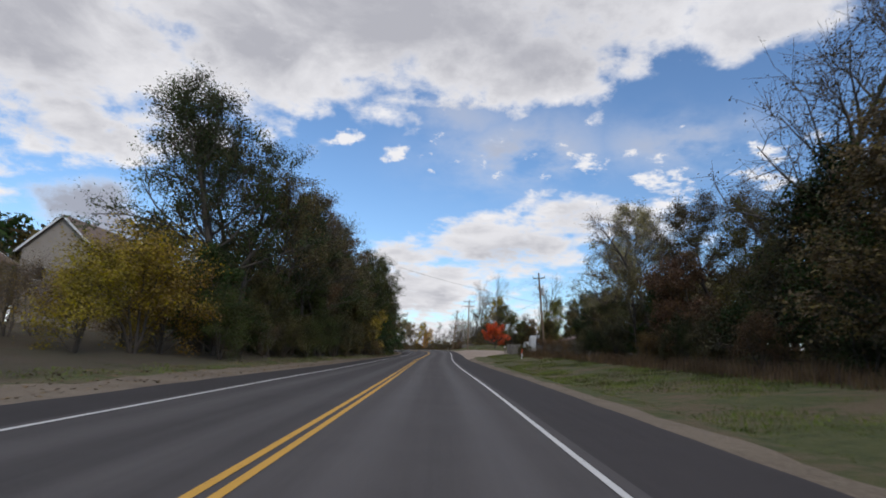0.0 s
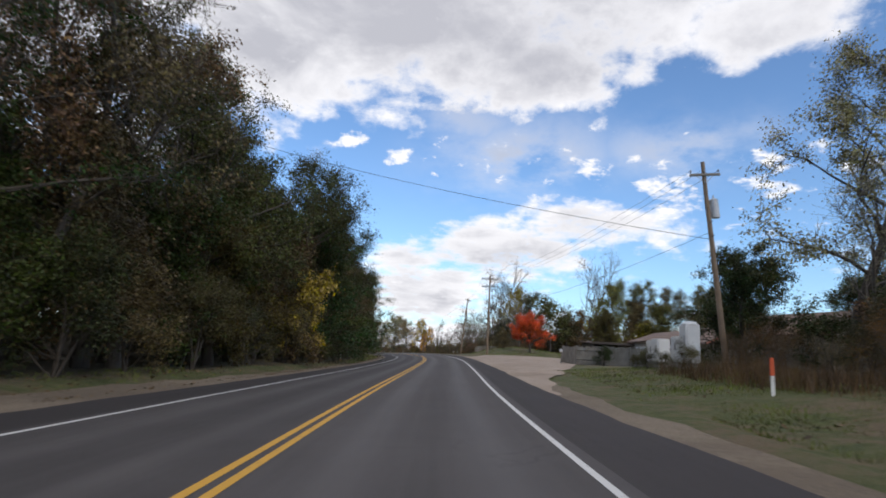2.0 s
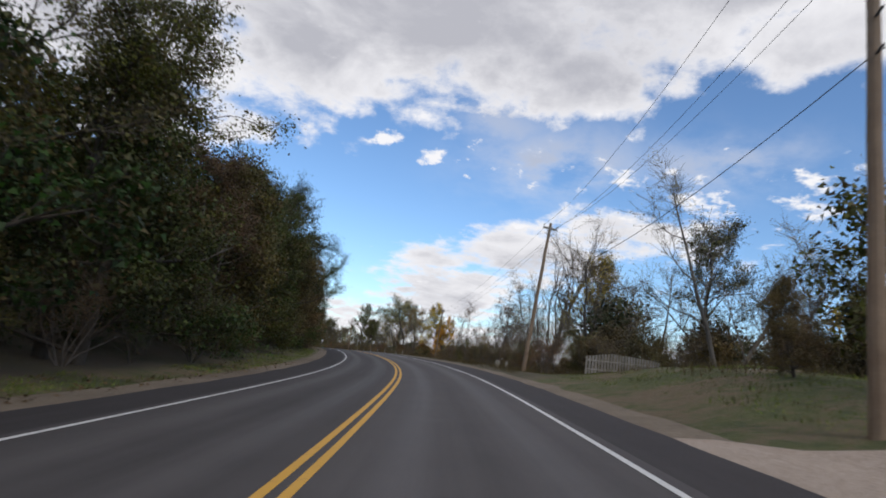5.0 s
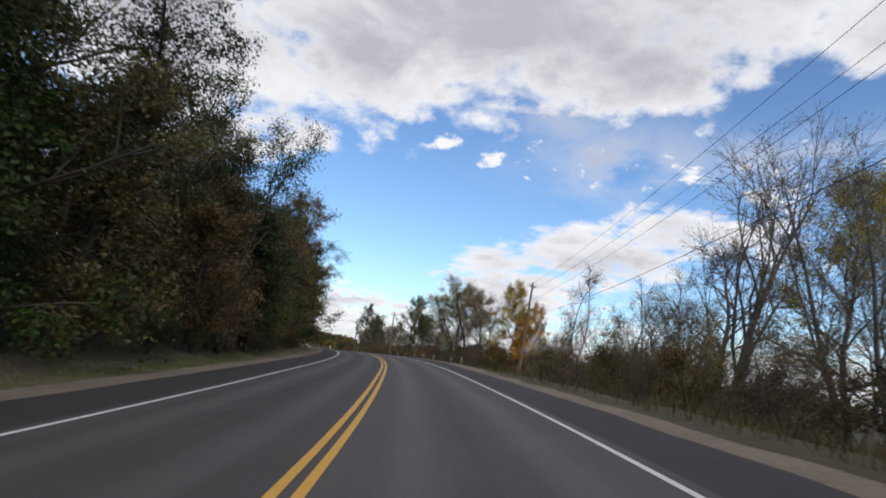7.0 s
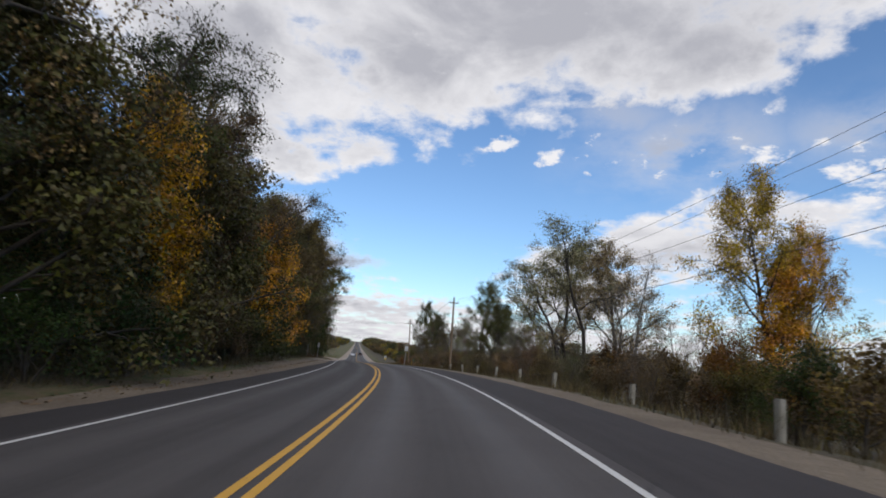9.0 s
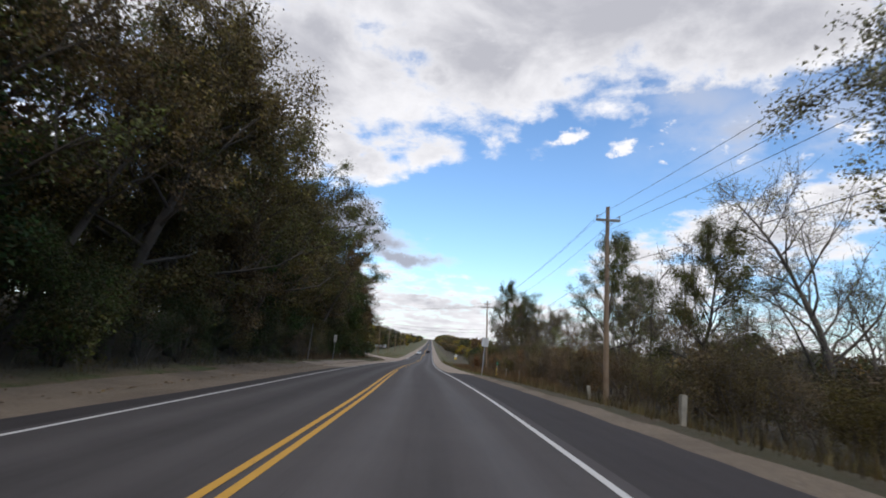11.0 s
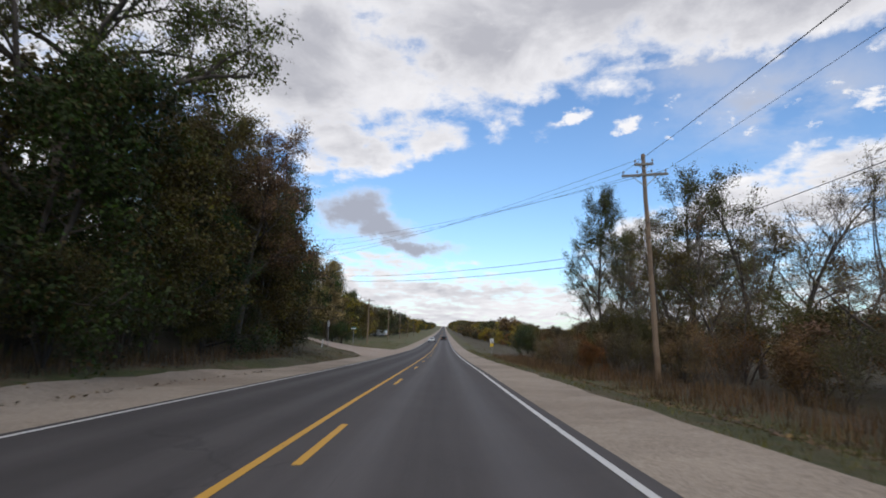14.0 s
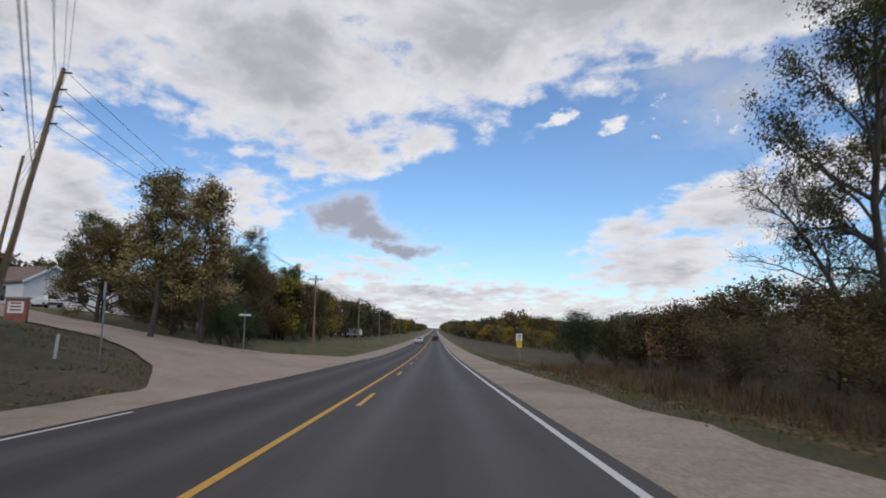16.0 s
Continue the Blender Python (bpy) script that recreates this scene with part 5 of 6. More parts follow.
    for s, d, k, c in ((264, -11.4, 1.75, OLIVE), (270, -11.2, 1.8, BROWN), (278, -11.6, 1.8, OLIVE), (287, -11.2, 1.85, BROWN), (66, -11.0, 1.9, BROWN), (73, -11.4, 1.85, OLIVE), (104, -11.8, 1.65, OLIVE), (111, -12.2, 1.6, GREEN), (316, -12.8, 1.7, BROWN), (322, -14.8, 1.75, OLIVE)):
        P("full", s, d, k, c, "tall tree with thinning olive and brown autumn leaves", group="tall trees of the roadside wood")
    # the wood's far end
    for s, d, k, c, w in ((357, -13.6, 1.25, DEEP, 1.0), (361.5, -15.8, 1.3, OLIVE, 1.0), (366, -19, 1.2, BROWN, 1.0), (359, -20, 1.3, DULL, 1.0), (371, -25, 1.0, DULL, 1.0)):
        P("dense_a" if k > 1.22 else "dense_b", s, d, k, c, "tall dark leafy tree at the wood's end", wide=w, group="low trees of the roadside wood")
    for s, d, k in ((360, -13.4, 0.42), (364, -15.2, 0.40), (368, -18.5, 0.4), (373, -21.5, 0.4), (356, -12.4, 0.4), (377, -25, 0.42)):
        P("shrub_b", s, d, k, BROWN, "tangled brown bush at the wood's end", "bush", "bush", group="bushes along the wood")
    P("shrub_b", 363, -11.6, 0.36, BROWN, "tangled brown bush at the wood's end", "bush", "bush", group="bushes along the wood")
    P("shrub_a", 366.5, -12.4, 0.4, DEEP, "tangled dark bush at the wood's end", "bush", "bush", group="bushes along the wood")
    P("dense_c", 362, -12.6, 0.8, DEEP, "low dark leafy tree at the wood's end")
    P("round", 365.3, -13.2, 1.62, DEEP, "tall round-headed dark green tree at the wood's end", wide=0.62)
    # past the wood: trees round the side road
    P("round", 417, -27, 0.8, OLIVE, "broad olive tree beside the side road")
    P("dense_c", 414, -23, 0.72, BROWN, "bushy brown tree beside the side road")
    P("dense_a", 404, -20.5, 0.75, DULL, "bushy dull green tree beside the side road")
    P("shrub_a", 408, -22, 0.4, BROWN, "large brown bush beside the side road", "bush", "bush")
    P("column", 395.5, -18.2, 1.32, PALE, "tall slender tree with thinning pale leaves", wide=1.25)
    P("column", 398, -15.4, 1.3, PALE, "tall slender tree with thinning pale leaves", wide=1.1)
    P("bare_c", 408, -16, 1.15, PALE, "bare thin-stemmed tree beside the side road")
    P("round", 410, -30, 1.02, OLIVE, "broad round tree with dark trunk beside the side road")
    P("round", 404, -27, 0.85, BROWN, "broad brownish tree beside the side road")
    P("airy_c", 416, -19.5, 1.2, OLIVE, "leafy olive and brown tree beside the side road")
    P("dense_a", 424, -20, 1.05, BROWN, "leafy brown tree beside the side road")
    P("dense_b", 434, -19, 1.05, OLIVE, "leafy olive tree along the straight road")
    P("shrub_a", 399, -13.5, 0.34, DEEP, "large dark clipped bush beside the side road", "bush", "bush", wide=1.4)
    P("shrub_a", 402, -15.5, 0.36, BROWN, "large dark reddish bush beside the side road", "bush", "bush", wide=1.2)
    for i in range(7):
        P(("shrub_a", "shrub_b")[i % 2], 414 + i * 2.2, -26 - i * 2.0, rnd.uniform(0.22, 0.36), (DEEP, BROWN, DULL)[i % 3], "dark bush before the white house", "bush", "bush", group="bushes before the white house")
    for i in range(12):
        s = 412 + i * 4.6
        P(("dense_c", "airy_a", "dense_a", "dense_b")[i % 4], s, -18 - (i * 7 % 9), rnd.uniform(0.75, 1.0), (OLIVE, BROWN, DULL, TAWNY)[i % 4], "autumn tree along the straight road", group="trees along the straight")
    rows = []
    s, i = 425.0, 0
    while s < 1600:
        rows.append((("far_a", "far_c", "far_b")[i % 3] if s > 520 else "mid", s, -19 - rnd.uniform(0, 10), rnd.uniform(0.7, 1.05), 1.2, (OLIVE, BROWN, DULL, YELLOW)[rnd.randrange(4)]))
        s += rnd.uniform(2.8, 4.2) * (1 + max(0, s - 450) / 260)
        i += 1
    for i in range(40):
        rows.append((("far_a", "far_c")[i % 2], 372 + i * 4, -62 - (i * 13 % 40), rnd.uniform(0.8, 1.2), 1.1, (OLIVE, BROWN, DEEP)[i % 3]))
    grove("far_roadside_trees", rows, "olive and brown autumn trees lining the far road")


right_woods()
left_open()


# ---- poles and wires ----
def utility_pole(s, d, height, arms, label, lean=0.0, tip=0.0, rz=0.0, drum=False):
    """arms: (height, half-length, insulators) of each crossarm."""
    base = thing("utility_pole", put(s, d, 0, rz, lean, tip), label, "utility pole", "utility poles")
    bm = bmesh.new()
    n = 10
    last = None
    for i in range(n + 1):
        z = -0.5 + (height + 0.5) * i / n
        r = 0.15 - 0.055 * i / n
        ring = [bm.verts.new((r * math.cos(a) + 0.012 * math.sin(i * 2.1), r * math.sin(a) + 0.012 * math.cos(i * 1.7), z)) for a in [j * math.pi / 5 for j in range(10)]]
        if last:
            for j in range(10):
                bm.faces.new((last[j], last[(j + 1) % 10], ring[(j + 1) % 10], ring[j]))
        last = ring
    bm.faces.new(last)
    part("shaft", bm, POLE_WOOD, base)
    for z, half, pins in arms:
        arm = part("crossarm", box(-half, -0.17, z - 0.06, half, -0.05, z + 0.06, 0.012), OLD_WOOD, base)
        for sx in (-1, 1):
            part("brace", rod((sx * half * 0.55, -0.12, z - 0.05), (0, -0.13, z - 0.05 - half * 0.5), 0.018, sides=6), STEEL, base)
        for i in range(pins):
            x = -half * 0.92 + 2 * half * 0.92 * i / max(1, pins - 1)
            bm = rod((x, -0.11, z + 0.06), (x, -0.11, z + 0.16), 0.016, sides=6)
            rod((x, -0.11, z + 0.14), (x, -0.11, z + 0.19), 0.05, 0.06, 8, bm)
            rod((x, -0.11, z + 0.19), (x, -0.11, z + 0.25), 0.045, 0.03, 8, bm)
            ins = part("insulator", bm, STEEL, arm)
    if drum:
        bm = rod((0.33, 0, height - 2.9), (0.33, 0, height - 2.0), 0.21, sides=14)
        rod((0.33, 0, height - 2.0), (0.33, 0, height - 1.93), 0.22, 0.12, 14, bm)
        rod((0.33, 0, height - 1.93), (0.33, 0, height - 1.75), 0.03, sides=6, bm=bm)
        box(0.10, -0.05, height - 2.6, 0.2, 0.05, height - 2.3, 0, bm)
        part("transformer", bm, SIGN_BACK, base, "grey transformer can")
    for z in (height * 0.62, height * 0.69):
        part("bracket", rod((0, -0.1, z), (0, -0.32, z + 0.05), 0.025, sides=6), DARK_METAL, base)
    return base


def cable(a, b, sag, radius, label="thin black sagging overhead wire"):
    a, b = Vector(a), Vector(b)
    t = Tree(1)
    n = 18
    pts = [a.lerp(b, i / n) - Vector((0, 0, 4 * sag * (i / n) * (1 - i / n))) for i in range(n + 1)]
    t.tube([tuple(p) for p in pts], [radius] * (n + 1), 5)
    ob = new("overhead_wire", t.wood("overhead_wire", WIRE))
    tagged(ob, label, "wire", "overhead wires")


def on_pole(pole, x, z):
    return pole.matrix_world @ Vector((x, -0.1, z))


two = ((10.1, 1.15, 4), (9.1, 1.1, 4))
pA = utility_pole(72.5, 15.3, 10.2, ((9.5, 0.75, 3),), "weathered wooden utility pole with a transformer above brush", drum=True, lean=-5)
pB = utility_pole(121.5, 8.3, 10.6, two, "weathered wooden utility pole with two crossarms on the lawn", rz=-12)
pD = utility_pole(150, 8.4, 10.4, ((10.0, 0.5, 2),), "leaning wooden utility pole beside the bend", lean=5)
pE = utility_pole(212.3, 13.9, 10.0, ((9.6, 0.35, 2),), "leaning wooden utility pole beside the bend", lean=3.0)
pF = utility_pole(273.4, 10.5, 9.6, ((8.9, 0.6, 3),), "tall wooden utility pole at the shoulder's edge", lean=-1.0)
pI = utility_pole(339.5, 12.15, 11.3, ((10.2, 1.1, 4), (10.75, 0.45, 2)), "tall wooden utility pole with a crossarm beside brush", rz=-8, lean=-2.6)
pL = utility_pole(379, -16.7, 11.6, (), "leaning wooden utility pole on a grass bank", lean=10)
pL2 = utility_pole(393, -28.0, 10.8, (), "dark leaning wooden utility pole behind another", lean=8)
far_poles = [utility_pole(s, -13.5, 9.0, ((8.5, 0.9, 4),), "wooden utility pole far along the straight road") for s in (428, 470, 512, 556, 602)]
for z in (11.4, 10.6, 9.8, 9.0):
    part("insulator", rod((0.1, 0, z), (0.42, 0, z + 0.06), 0.05, 0.04, 8), DARK_METAL, pL)

rows = ((pA, 0.7, 9.7, pB, 1.0, 10.3), (pA, -0.7, 9.7, pB, -1.0, 10.3), (pA, 0.0, 9.8, pB, 0.4, 10.3),
        (pB, 1.0, 10.3, pD, 0.45, 10.2), (pB, -1.0, 10.3, pD, -0.45, 10.2), (pB, 0.4, 10.3, pD, 0.0, 9.7),
        (pD, 0.45, 9.9, pE, 0.45, 9.6), (pD, -0.45, 9.9, pE, -0.45, 9.6), (pD, 0.0, 9.0, pE, 0.0, 8.2),
        (pE, 0.45, 9.6, pF, 0.5, 9.1), (pE, -0.45, 9.6, pF, -0.5, 9.1), (pE, 0.0, 8.2, pF, 0.0, 8.4),
        (pF, 0.5, 9.1, pI, 1.0, 10.4), (pF, -0.5, 9.1, pI, -1.0, 10.4), (pF, 0.0, 9.5, pI, 0.0, 11.1))
for a, xa, za, b, xb, zb in rows:
    cable(on_pole(a, xa, za), on_pole(b, xb, zb), 0.9, 0.008)
for i, (x, z) in enumerate(((1.0, 10.4), (0.3, 10.4), (-1.0, 10.4), (0.0, 11.1))):
    cable(on_pole(pI, x, z), on_pole(pL, 0.3, 11.4 - 0.8 * i), 0.7, 0.009)
cable(on_pole(pI, 0, 6.6), on_pole(pL, 0, 7.4), 0.8, 0.014, "thick black sagging telephone cable")
cable(on_pole(pI, 0, 6.1), on_pole(pL, 0, 6.9), 0.8, 0.016, "thick black sagging telephone cable")
for a, b in ((pA, pB), (pB, pD), (pD, pE), (pE, pF), (pF, pI)):
    cable(on_pole(a, 0, 6.6), on_pole(b, 0, 6.6), 0.9, 0.011, "thick black sagging telephone cable")
for i in range(4):
    cable(on_pole(pL, 0.3, 11.4 - 0.8 * i), on_pole(far_poles[0], -0.8 + 0.5 * i, 8.7), 0.7, 0.012)
    cable(on_pole(pL, 0.3, 11.4 - 0.8 * i), on_pole(pL2, 0.1, 10.7 - 0.8 * i), 0.3, 0.012)
for a, b in zip(far_poles, far_poles[1:]):
    for x in (-0.8, -0.3, 0.3, 0.8):
        cable(on_pole(a, x, 8.7), on_pole(b, x, 8.7), 0.6, 0.014)
# service wire over the road
cable(on_pole(pA, 0, 6.2), at(84, -14.2, 15.6), 0.5, 0.014)


# ---- posts and signs ----
def guard_post(s, d, lean):
    ob = thing("guard_post", put(s, d, 0, 8, lean), "short weathered concrete guard post on the gravel edge", "guard post", "concrete guard posts")
    bm = box(-0.075, -0.075, -0.3, 0.075, 0.075, 0.68, 0.02)
    top = [v for v in bm.verts if v.co.z > 0.6]
    for v in top:
        if v.co.z > 0.7:
            v.co.x *= 0.72
            v.co.y *= 0.72
            v.co.z += 0.06
        v.co.x += 0.006 * math.sin(v.co.y * 90)
    part("post", bm, CONCRETE, ob)


for i, s in enumerate((161.3, 160.7, 212.4, 220.8, 228.0, 234.5, 241.0, 247.5, 254.0, 260.5)):
    guard_post(s, (9.2 if s < 180 else 8.1 + max(0.0, 0.6 - abs(s - 220.8))), (-3, 4, 0, 2, 5, -2, 3, 0, -3, 2)[i])
guard_post(160.2, 9.75, 3)
guard_post(272.0, 9.3, -9)


def sign(name, s, d, height, width, tall, mat, label, post=OLD_WOOD, post_r=0.05, lean=0.0, rz=0.0, shape="box", square_post=False):
    ob = thing(name, put(s, d, 0, rz, lean), label, "road sign" if "sign" in name else name.replace("_", " "))
    if square_post:
        part("post", box(-post_r, 0.02, -0.4, post_r, 0.02 + 2 * post_r, height, 0.008), post, ob)
    else:
        part("post", rod((0, 0.04, -0.4), (0, 0.04, height), post_r, sides=8), post, ob)
    if shape == "octagon":
        r = width / 2
        pts = [(r * math.cos(math.radians(22.5 + 45 * i)), height - r * 0.9 + r * math.sin(math.radians(22.5 + 45 * i))) for i in range(8)]
        part("panel", poly(pts, 0.012), mat, ob)
    elif shape == "shield":
        pts = [(-width / 2, height), (width / 2, height), (width / 2, height - tall * 0.45), (0.12, height - tall), (-0.12, height - tall), (-width / 2, height - tall * 0.45)]
        part("panel", poly(pts, 0.012), mat, ob)
    else:
        part("panel", box(-width / 2, 0, height - tall, width / 2, 0.014, height, 0.004), mat, ob)
    for z in (height - 0.12, height - tall + 0.12):
        part("bolt", rod((0, -0.012, z), (0, 0.0, z), 0.014, sides=6), STEEL, ob)
    return ob


w = sign("square_sign", 294.5, 7.05, 3.0, 0.56, 0.74, SIGN_BACK, "pale sign with dark lines on a leaning steel post", lean=2.5, post=STEEL, post_r=0.04, square_post=True)
for z, half in ((2.86, 0.12), (2.72, 0.05), (2.58, 0.09), (2.42, 0.2)):
    part("bar", box(-half, -0.006, z - 0.016, half, -0.001, z + 0.016), STEEL, w, "faded unreadable line of writing")
m = sign("marker_sign", 306.4, 9.9, 1.6, 0.16, 0.36, GREEN_SIGN, "small green marker on a thin post", post=STEEL, post_r=0.025)
o = sign("route_sign", 307.4, -7.4, 2.8, 0.36, 0.28, SIGN_BACK, "two bare metal sign backs on a leaning steel post", post=STEEL, post_r=0.03, lean=3, rz=-18)
part("panel", poly([(-0.2, 2.47), (0.2, 2.47), (0.18, 2.2), (0.07, 2.03), (-0.07, 2.03), (-0.18, 2.2)], 0.012), SIGN_BACK, o)
sign("stop_sign", 378.0, -11.4, 3.1, 0.76, 0.76, SIGN_BACK, "bare grey back of an octagonal stop sign on a steel post", post=STEEL, post_r=0.035, rz=-55, shape="octagon")
y = sign("roadside_sign", 411, 10.2, 2.7, 0.62, 0.75, TRIM_WHITE, "white sign over a yellow plate beside the shoulder", post=OLD_WOOD, rz=5)
part("plate", box(-0.28, -0.004, 1.35, 0.28, 0.01, 1.92, 0.004), YELLOW_SIGN, y, "yellow plate")
for z in (2.5, 2.3, 2.1):
    part("bar", box(-0.2, -0.006, z - 0.04, 0.2, -0.001, z + 0.03), DARK_METAL, y, "dark unreadable line of writing")
sign("faded_sign", 390.5, 15.3, 2.5, 0.45, 0.6, ORANGE_SIGN, "faded orange-brown sign back on a pale wooden post", rz=0, post_r=0.05)
st = sign("street_sign", 394, -11.0, 2.75, 0.95, 0.2, GREEN_SIGN, "green street name sign on a thin post", post=STEEL, post_r=0.03, rz=25)
part("blade", box(-0.012, -0.45, 2.76, 0.012, 0.45, 2.94, 0.003), GREEN_SIGN, st)
part("bar", box(-0.36, -0.006, 2.6, 0.36, -0.001, 2.7), TRIM_WHITE, st, "white unreadable line of writing")


def marker(s, d, height, w, mat, label, lean=0.0, top=None):
    ob = thing("marker_post", put(s, d, 0, 0, lean), label, "marker post")
    part("post", box(-w, -0.02, -0.2, w, 0.02, height, 0.008), mat, ob)
    if top:
        part("cap", box(-w - 0.004, -0.024, height * 0.55, w + 0.004, 0.024, height + 0.01, 0.008), top, ob, "orange-red reflective upper half")
    return ob


marker(60.8, 11.0, 1.05, 0.05, TRIM_WHITE, "white marker post with an orange-red top in the grass", top=RED_PLASTIC)
marker(291.8, 7.85, 0.78, 0.026, YELLOW_PLASTIC, "yellow plastic marker post in the weeds", lean=3)
marker(289.6, 8.3, 0.95, 0.03, OLD_WOOD, "thin grey wooden stake in the weeds")
marker(286.8, 8.8, 0.9, 0.03, OLD_WOOD, "thin grey wooden stake in the weeds", lean=-2)
marker(375.5, -11.5, 0.95, 0.05, TRIM_WHITE, "short white marker post on the grass bank", lean=4)
dp = marker(104.6, -8.6, 0.9, 0.035, TRIM_WHITE, "white delineator post with an orange base at the wood's foot")
part("base", rod((0, 0, 0.0), (0, 0, 0.28), 0.1, 0.07, 10), ORANGE_SIGN, dp, "orange plastic base")
for z in (0.5, 0.72):
    part("band", box(-0.037, -0.022, z, 0.037, 0.022, z + 0.07), DARK_METAL, dp, "dark band")
marker(326, -9.4, 0.55, 0.05, TRIM_WHITE, "small white marker at the wood's foot")
stick = thing("thin_pole", put(301.5, -8.8, 0, 0, 2.5), "thin pale metal pole at the wood's edge", "pole")
part("shaft", rod((0, 0, -0.3), (0, 0, 3.3), 0.04, 0.03), STEEL, stick)
part("collar", rod((0, 0, 3.25), (0, 0, 3.33), 0.05), STEEL, stick)


# ---- houses and yards ----
def house(s, d, rz, w, l, eave, ridge, wall, roof, label, windows=(), over=0.4, h=0.0, name="house", category="house", trim=None):
    """Gabled house; w across (x), l along the ridge (y). windows: (side, u, z, wide, tall)."""
    ob = thing(name, put(s, d, h, rz), label, category)
    t = 0.2
    x, y = w / 2, l / 2
    for sx in (-1, 1):
        part("wall", box(sx * x - (t if sx > 0 else 0), -y + t, -1.5, sx * x + (0 if sx > 0 else t), y - t, eave), wall, ob)
    for sy in (-1, 1):
        bm = poly([(-x, -1.5), (x, -1.5), (x, eave), (0, ridge), (-x, eave)], t)
        bmesh.ops.translate(bm, verts=bm.verts, vec=(0, y - t if sy > 0 else -y, 0))
        part("gable_wall", bm, wall, ob)
    k = (ridge - eave) / x
    for sx in (-1, 1):
        th = 0.16
        bm = poly([(0, ridge + 0.02), (sx * (x + over), eave - k * over + 0.02), (sx * (x + over), eave - k * over + 0.02 + th), (0, ridge + 0.02 + th)], l + 2 * over)
        bmesh.ops.translate(bm, verts=bm.verts, vec=(0, -y - over, 0))
        r = part("roof", bm, roof, ob)
        for yy in (-y - over - 0.03, y + over):
            bm = poly([(0, ridge - 0.1), (sx * (x + over), eave - k * over - 0.1), (sx * (x + over), eave - k * over + th + 0.03), (0, ridge + th + 0.03)], 0.03)
            bmesh.ops.translate(bm, verts=bm.verts, vec=(0, yy, 0))
            part("fascia", bm, trim or TRIM_WHITE, r, "roof edge board")
    for side, u, z, ww, hh in windows:
        if side in "ns":
            yy = y if side == "n" else -y
            o = 1 if side == "n" else -1
            win = part("window", box(u - ww / 2, min(yy, yy + o * 0.03), z, u + ww / 2, max(yy, yy + o * 0.03), z + hh), TRIM_WHITE, ob)
            part("pane", box(u - ww / 2 + 0.08, min(yy, yy + o * 0.05), z + 0.08, u + ww / 2 - 0.08, max(yy, yy + o * 0.05), z + hh - 0.08), GLASS_DARK, win)
        else:
            xx = x if side == "e" else -x
            o = 1 if side == "e" else -1
            win = part("window", box(min(xx, xx + o * 0.03), u - ww / 2, z, max(xx, xx + o * 0.03), u + ww / 2, z + hh), TRIM_WHITE, ob)
            part("pane", box(min(xx, xx + o * 0.05), u - ww / 2 + 0.08, z + 0.08, max(xx, xx + o * 0.05), u + ww / 2 - 0.08, z + hh - 0.08), GLASS_DARK, win)
    return ob


house(61.0, -36.2, 0, 7.6, 10, 7.6, 11.0, SIDING_TAN, ROOFING, "tan two-storey house with a gabled shingle roof on a rise", (("s", 1.6, 4.4, 1.0, 1.4), ("s", -1.6, 4.4, 1.0, 1.4)))
house(51.5, -43.5, 0, 8, 7, 4.8, 7.0, SIDING_TAN, ROOFING, "low tan wing with a shingle roof beside the house", h=0.6)
house(76, -42, 90, 7, 7, 8.4, 11.4, SIDING_TAN, ROOFING, "tan house with a shingle roof behind bushes")
gar = house(117.5, 32.6, 0, 7.2, 15, 2.9, 4.2, SIDING_TAN, ROOFING, "long low tan garage building with a brown shingle roof", (("s", 2.2, 0.9, 1.2, 0.9),), trim=DARK_WOOD)
for i in range(3):
    y0 = -6.6 + i * 4.4
    door = part("garage_door", box(-3.63, y0, 0, -3.6, y0 + 3.4, 2.2), SIDING_WHITE, gar)
    for j in range(4):
        part("pane", box(-3.66, y0 + 0.2 + j * 0.8, 1.5, -3.625, y0 + 0.75 + j * 0.8, 1.85), GLASS_DARK, door)
    for j in range(3):
        part("groove", box(-3.64, y0 + 0.05, 0.52 + j * 0.46, -3.626, y0 + 3.35, 0.54 + j * 0.46), OLD_WOOD, door)


def porch():
    ob = thing("porch", put(107.0, 33.0, -0.65, 0), "open timber porch with a brown gabled roof and posts", "porch")
    for x in (-3.0, -2.5, 0.6, 3.0):
        part("post", box(x - 0.09, -2.3, -0.6, x + 0.09, -2.12, 3.1, 0.01), DARK_WOOD, ob)
    part("beam", box(-3.3, -2.34, 3.0, 3.3, -2.1, 3.25, 0.01), DARK_WOOD, ob)
    for sx in (-1, 1):
        bm = poly([(0, 4.9), (sx * 3.9, 2.95), (sx * 3.9, 3.1), (0, 5.06)], 5.6)
        bmesh.ops.translate(bm, verts=bm.verts, vec=(0, -2.7, 0))
        part("roof", bm, ROOFING, ob)
        part("rafter", rod((0, -2.72, 4.86), (sx * 3.85, -2.72, 2.92), 0.09, sides=4), BRICK_RED, ob)
    for x in (-1.6, -0.8, 0.0, 0.8, 1.6):
        part("strut", box(x - 0.05, -2.3, 3.25, x + 0.05, -2.2, 4.8 - abs(x) * 0.5, 0.005), DARK_WOOD, ob)


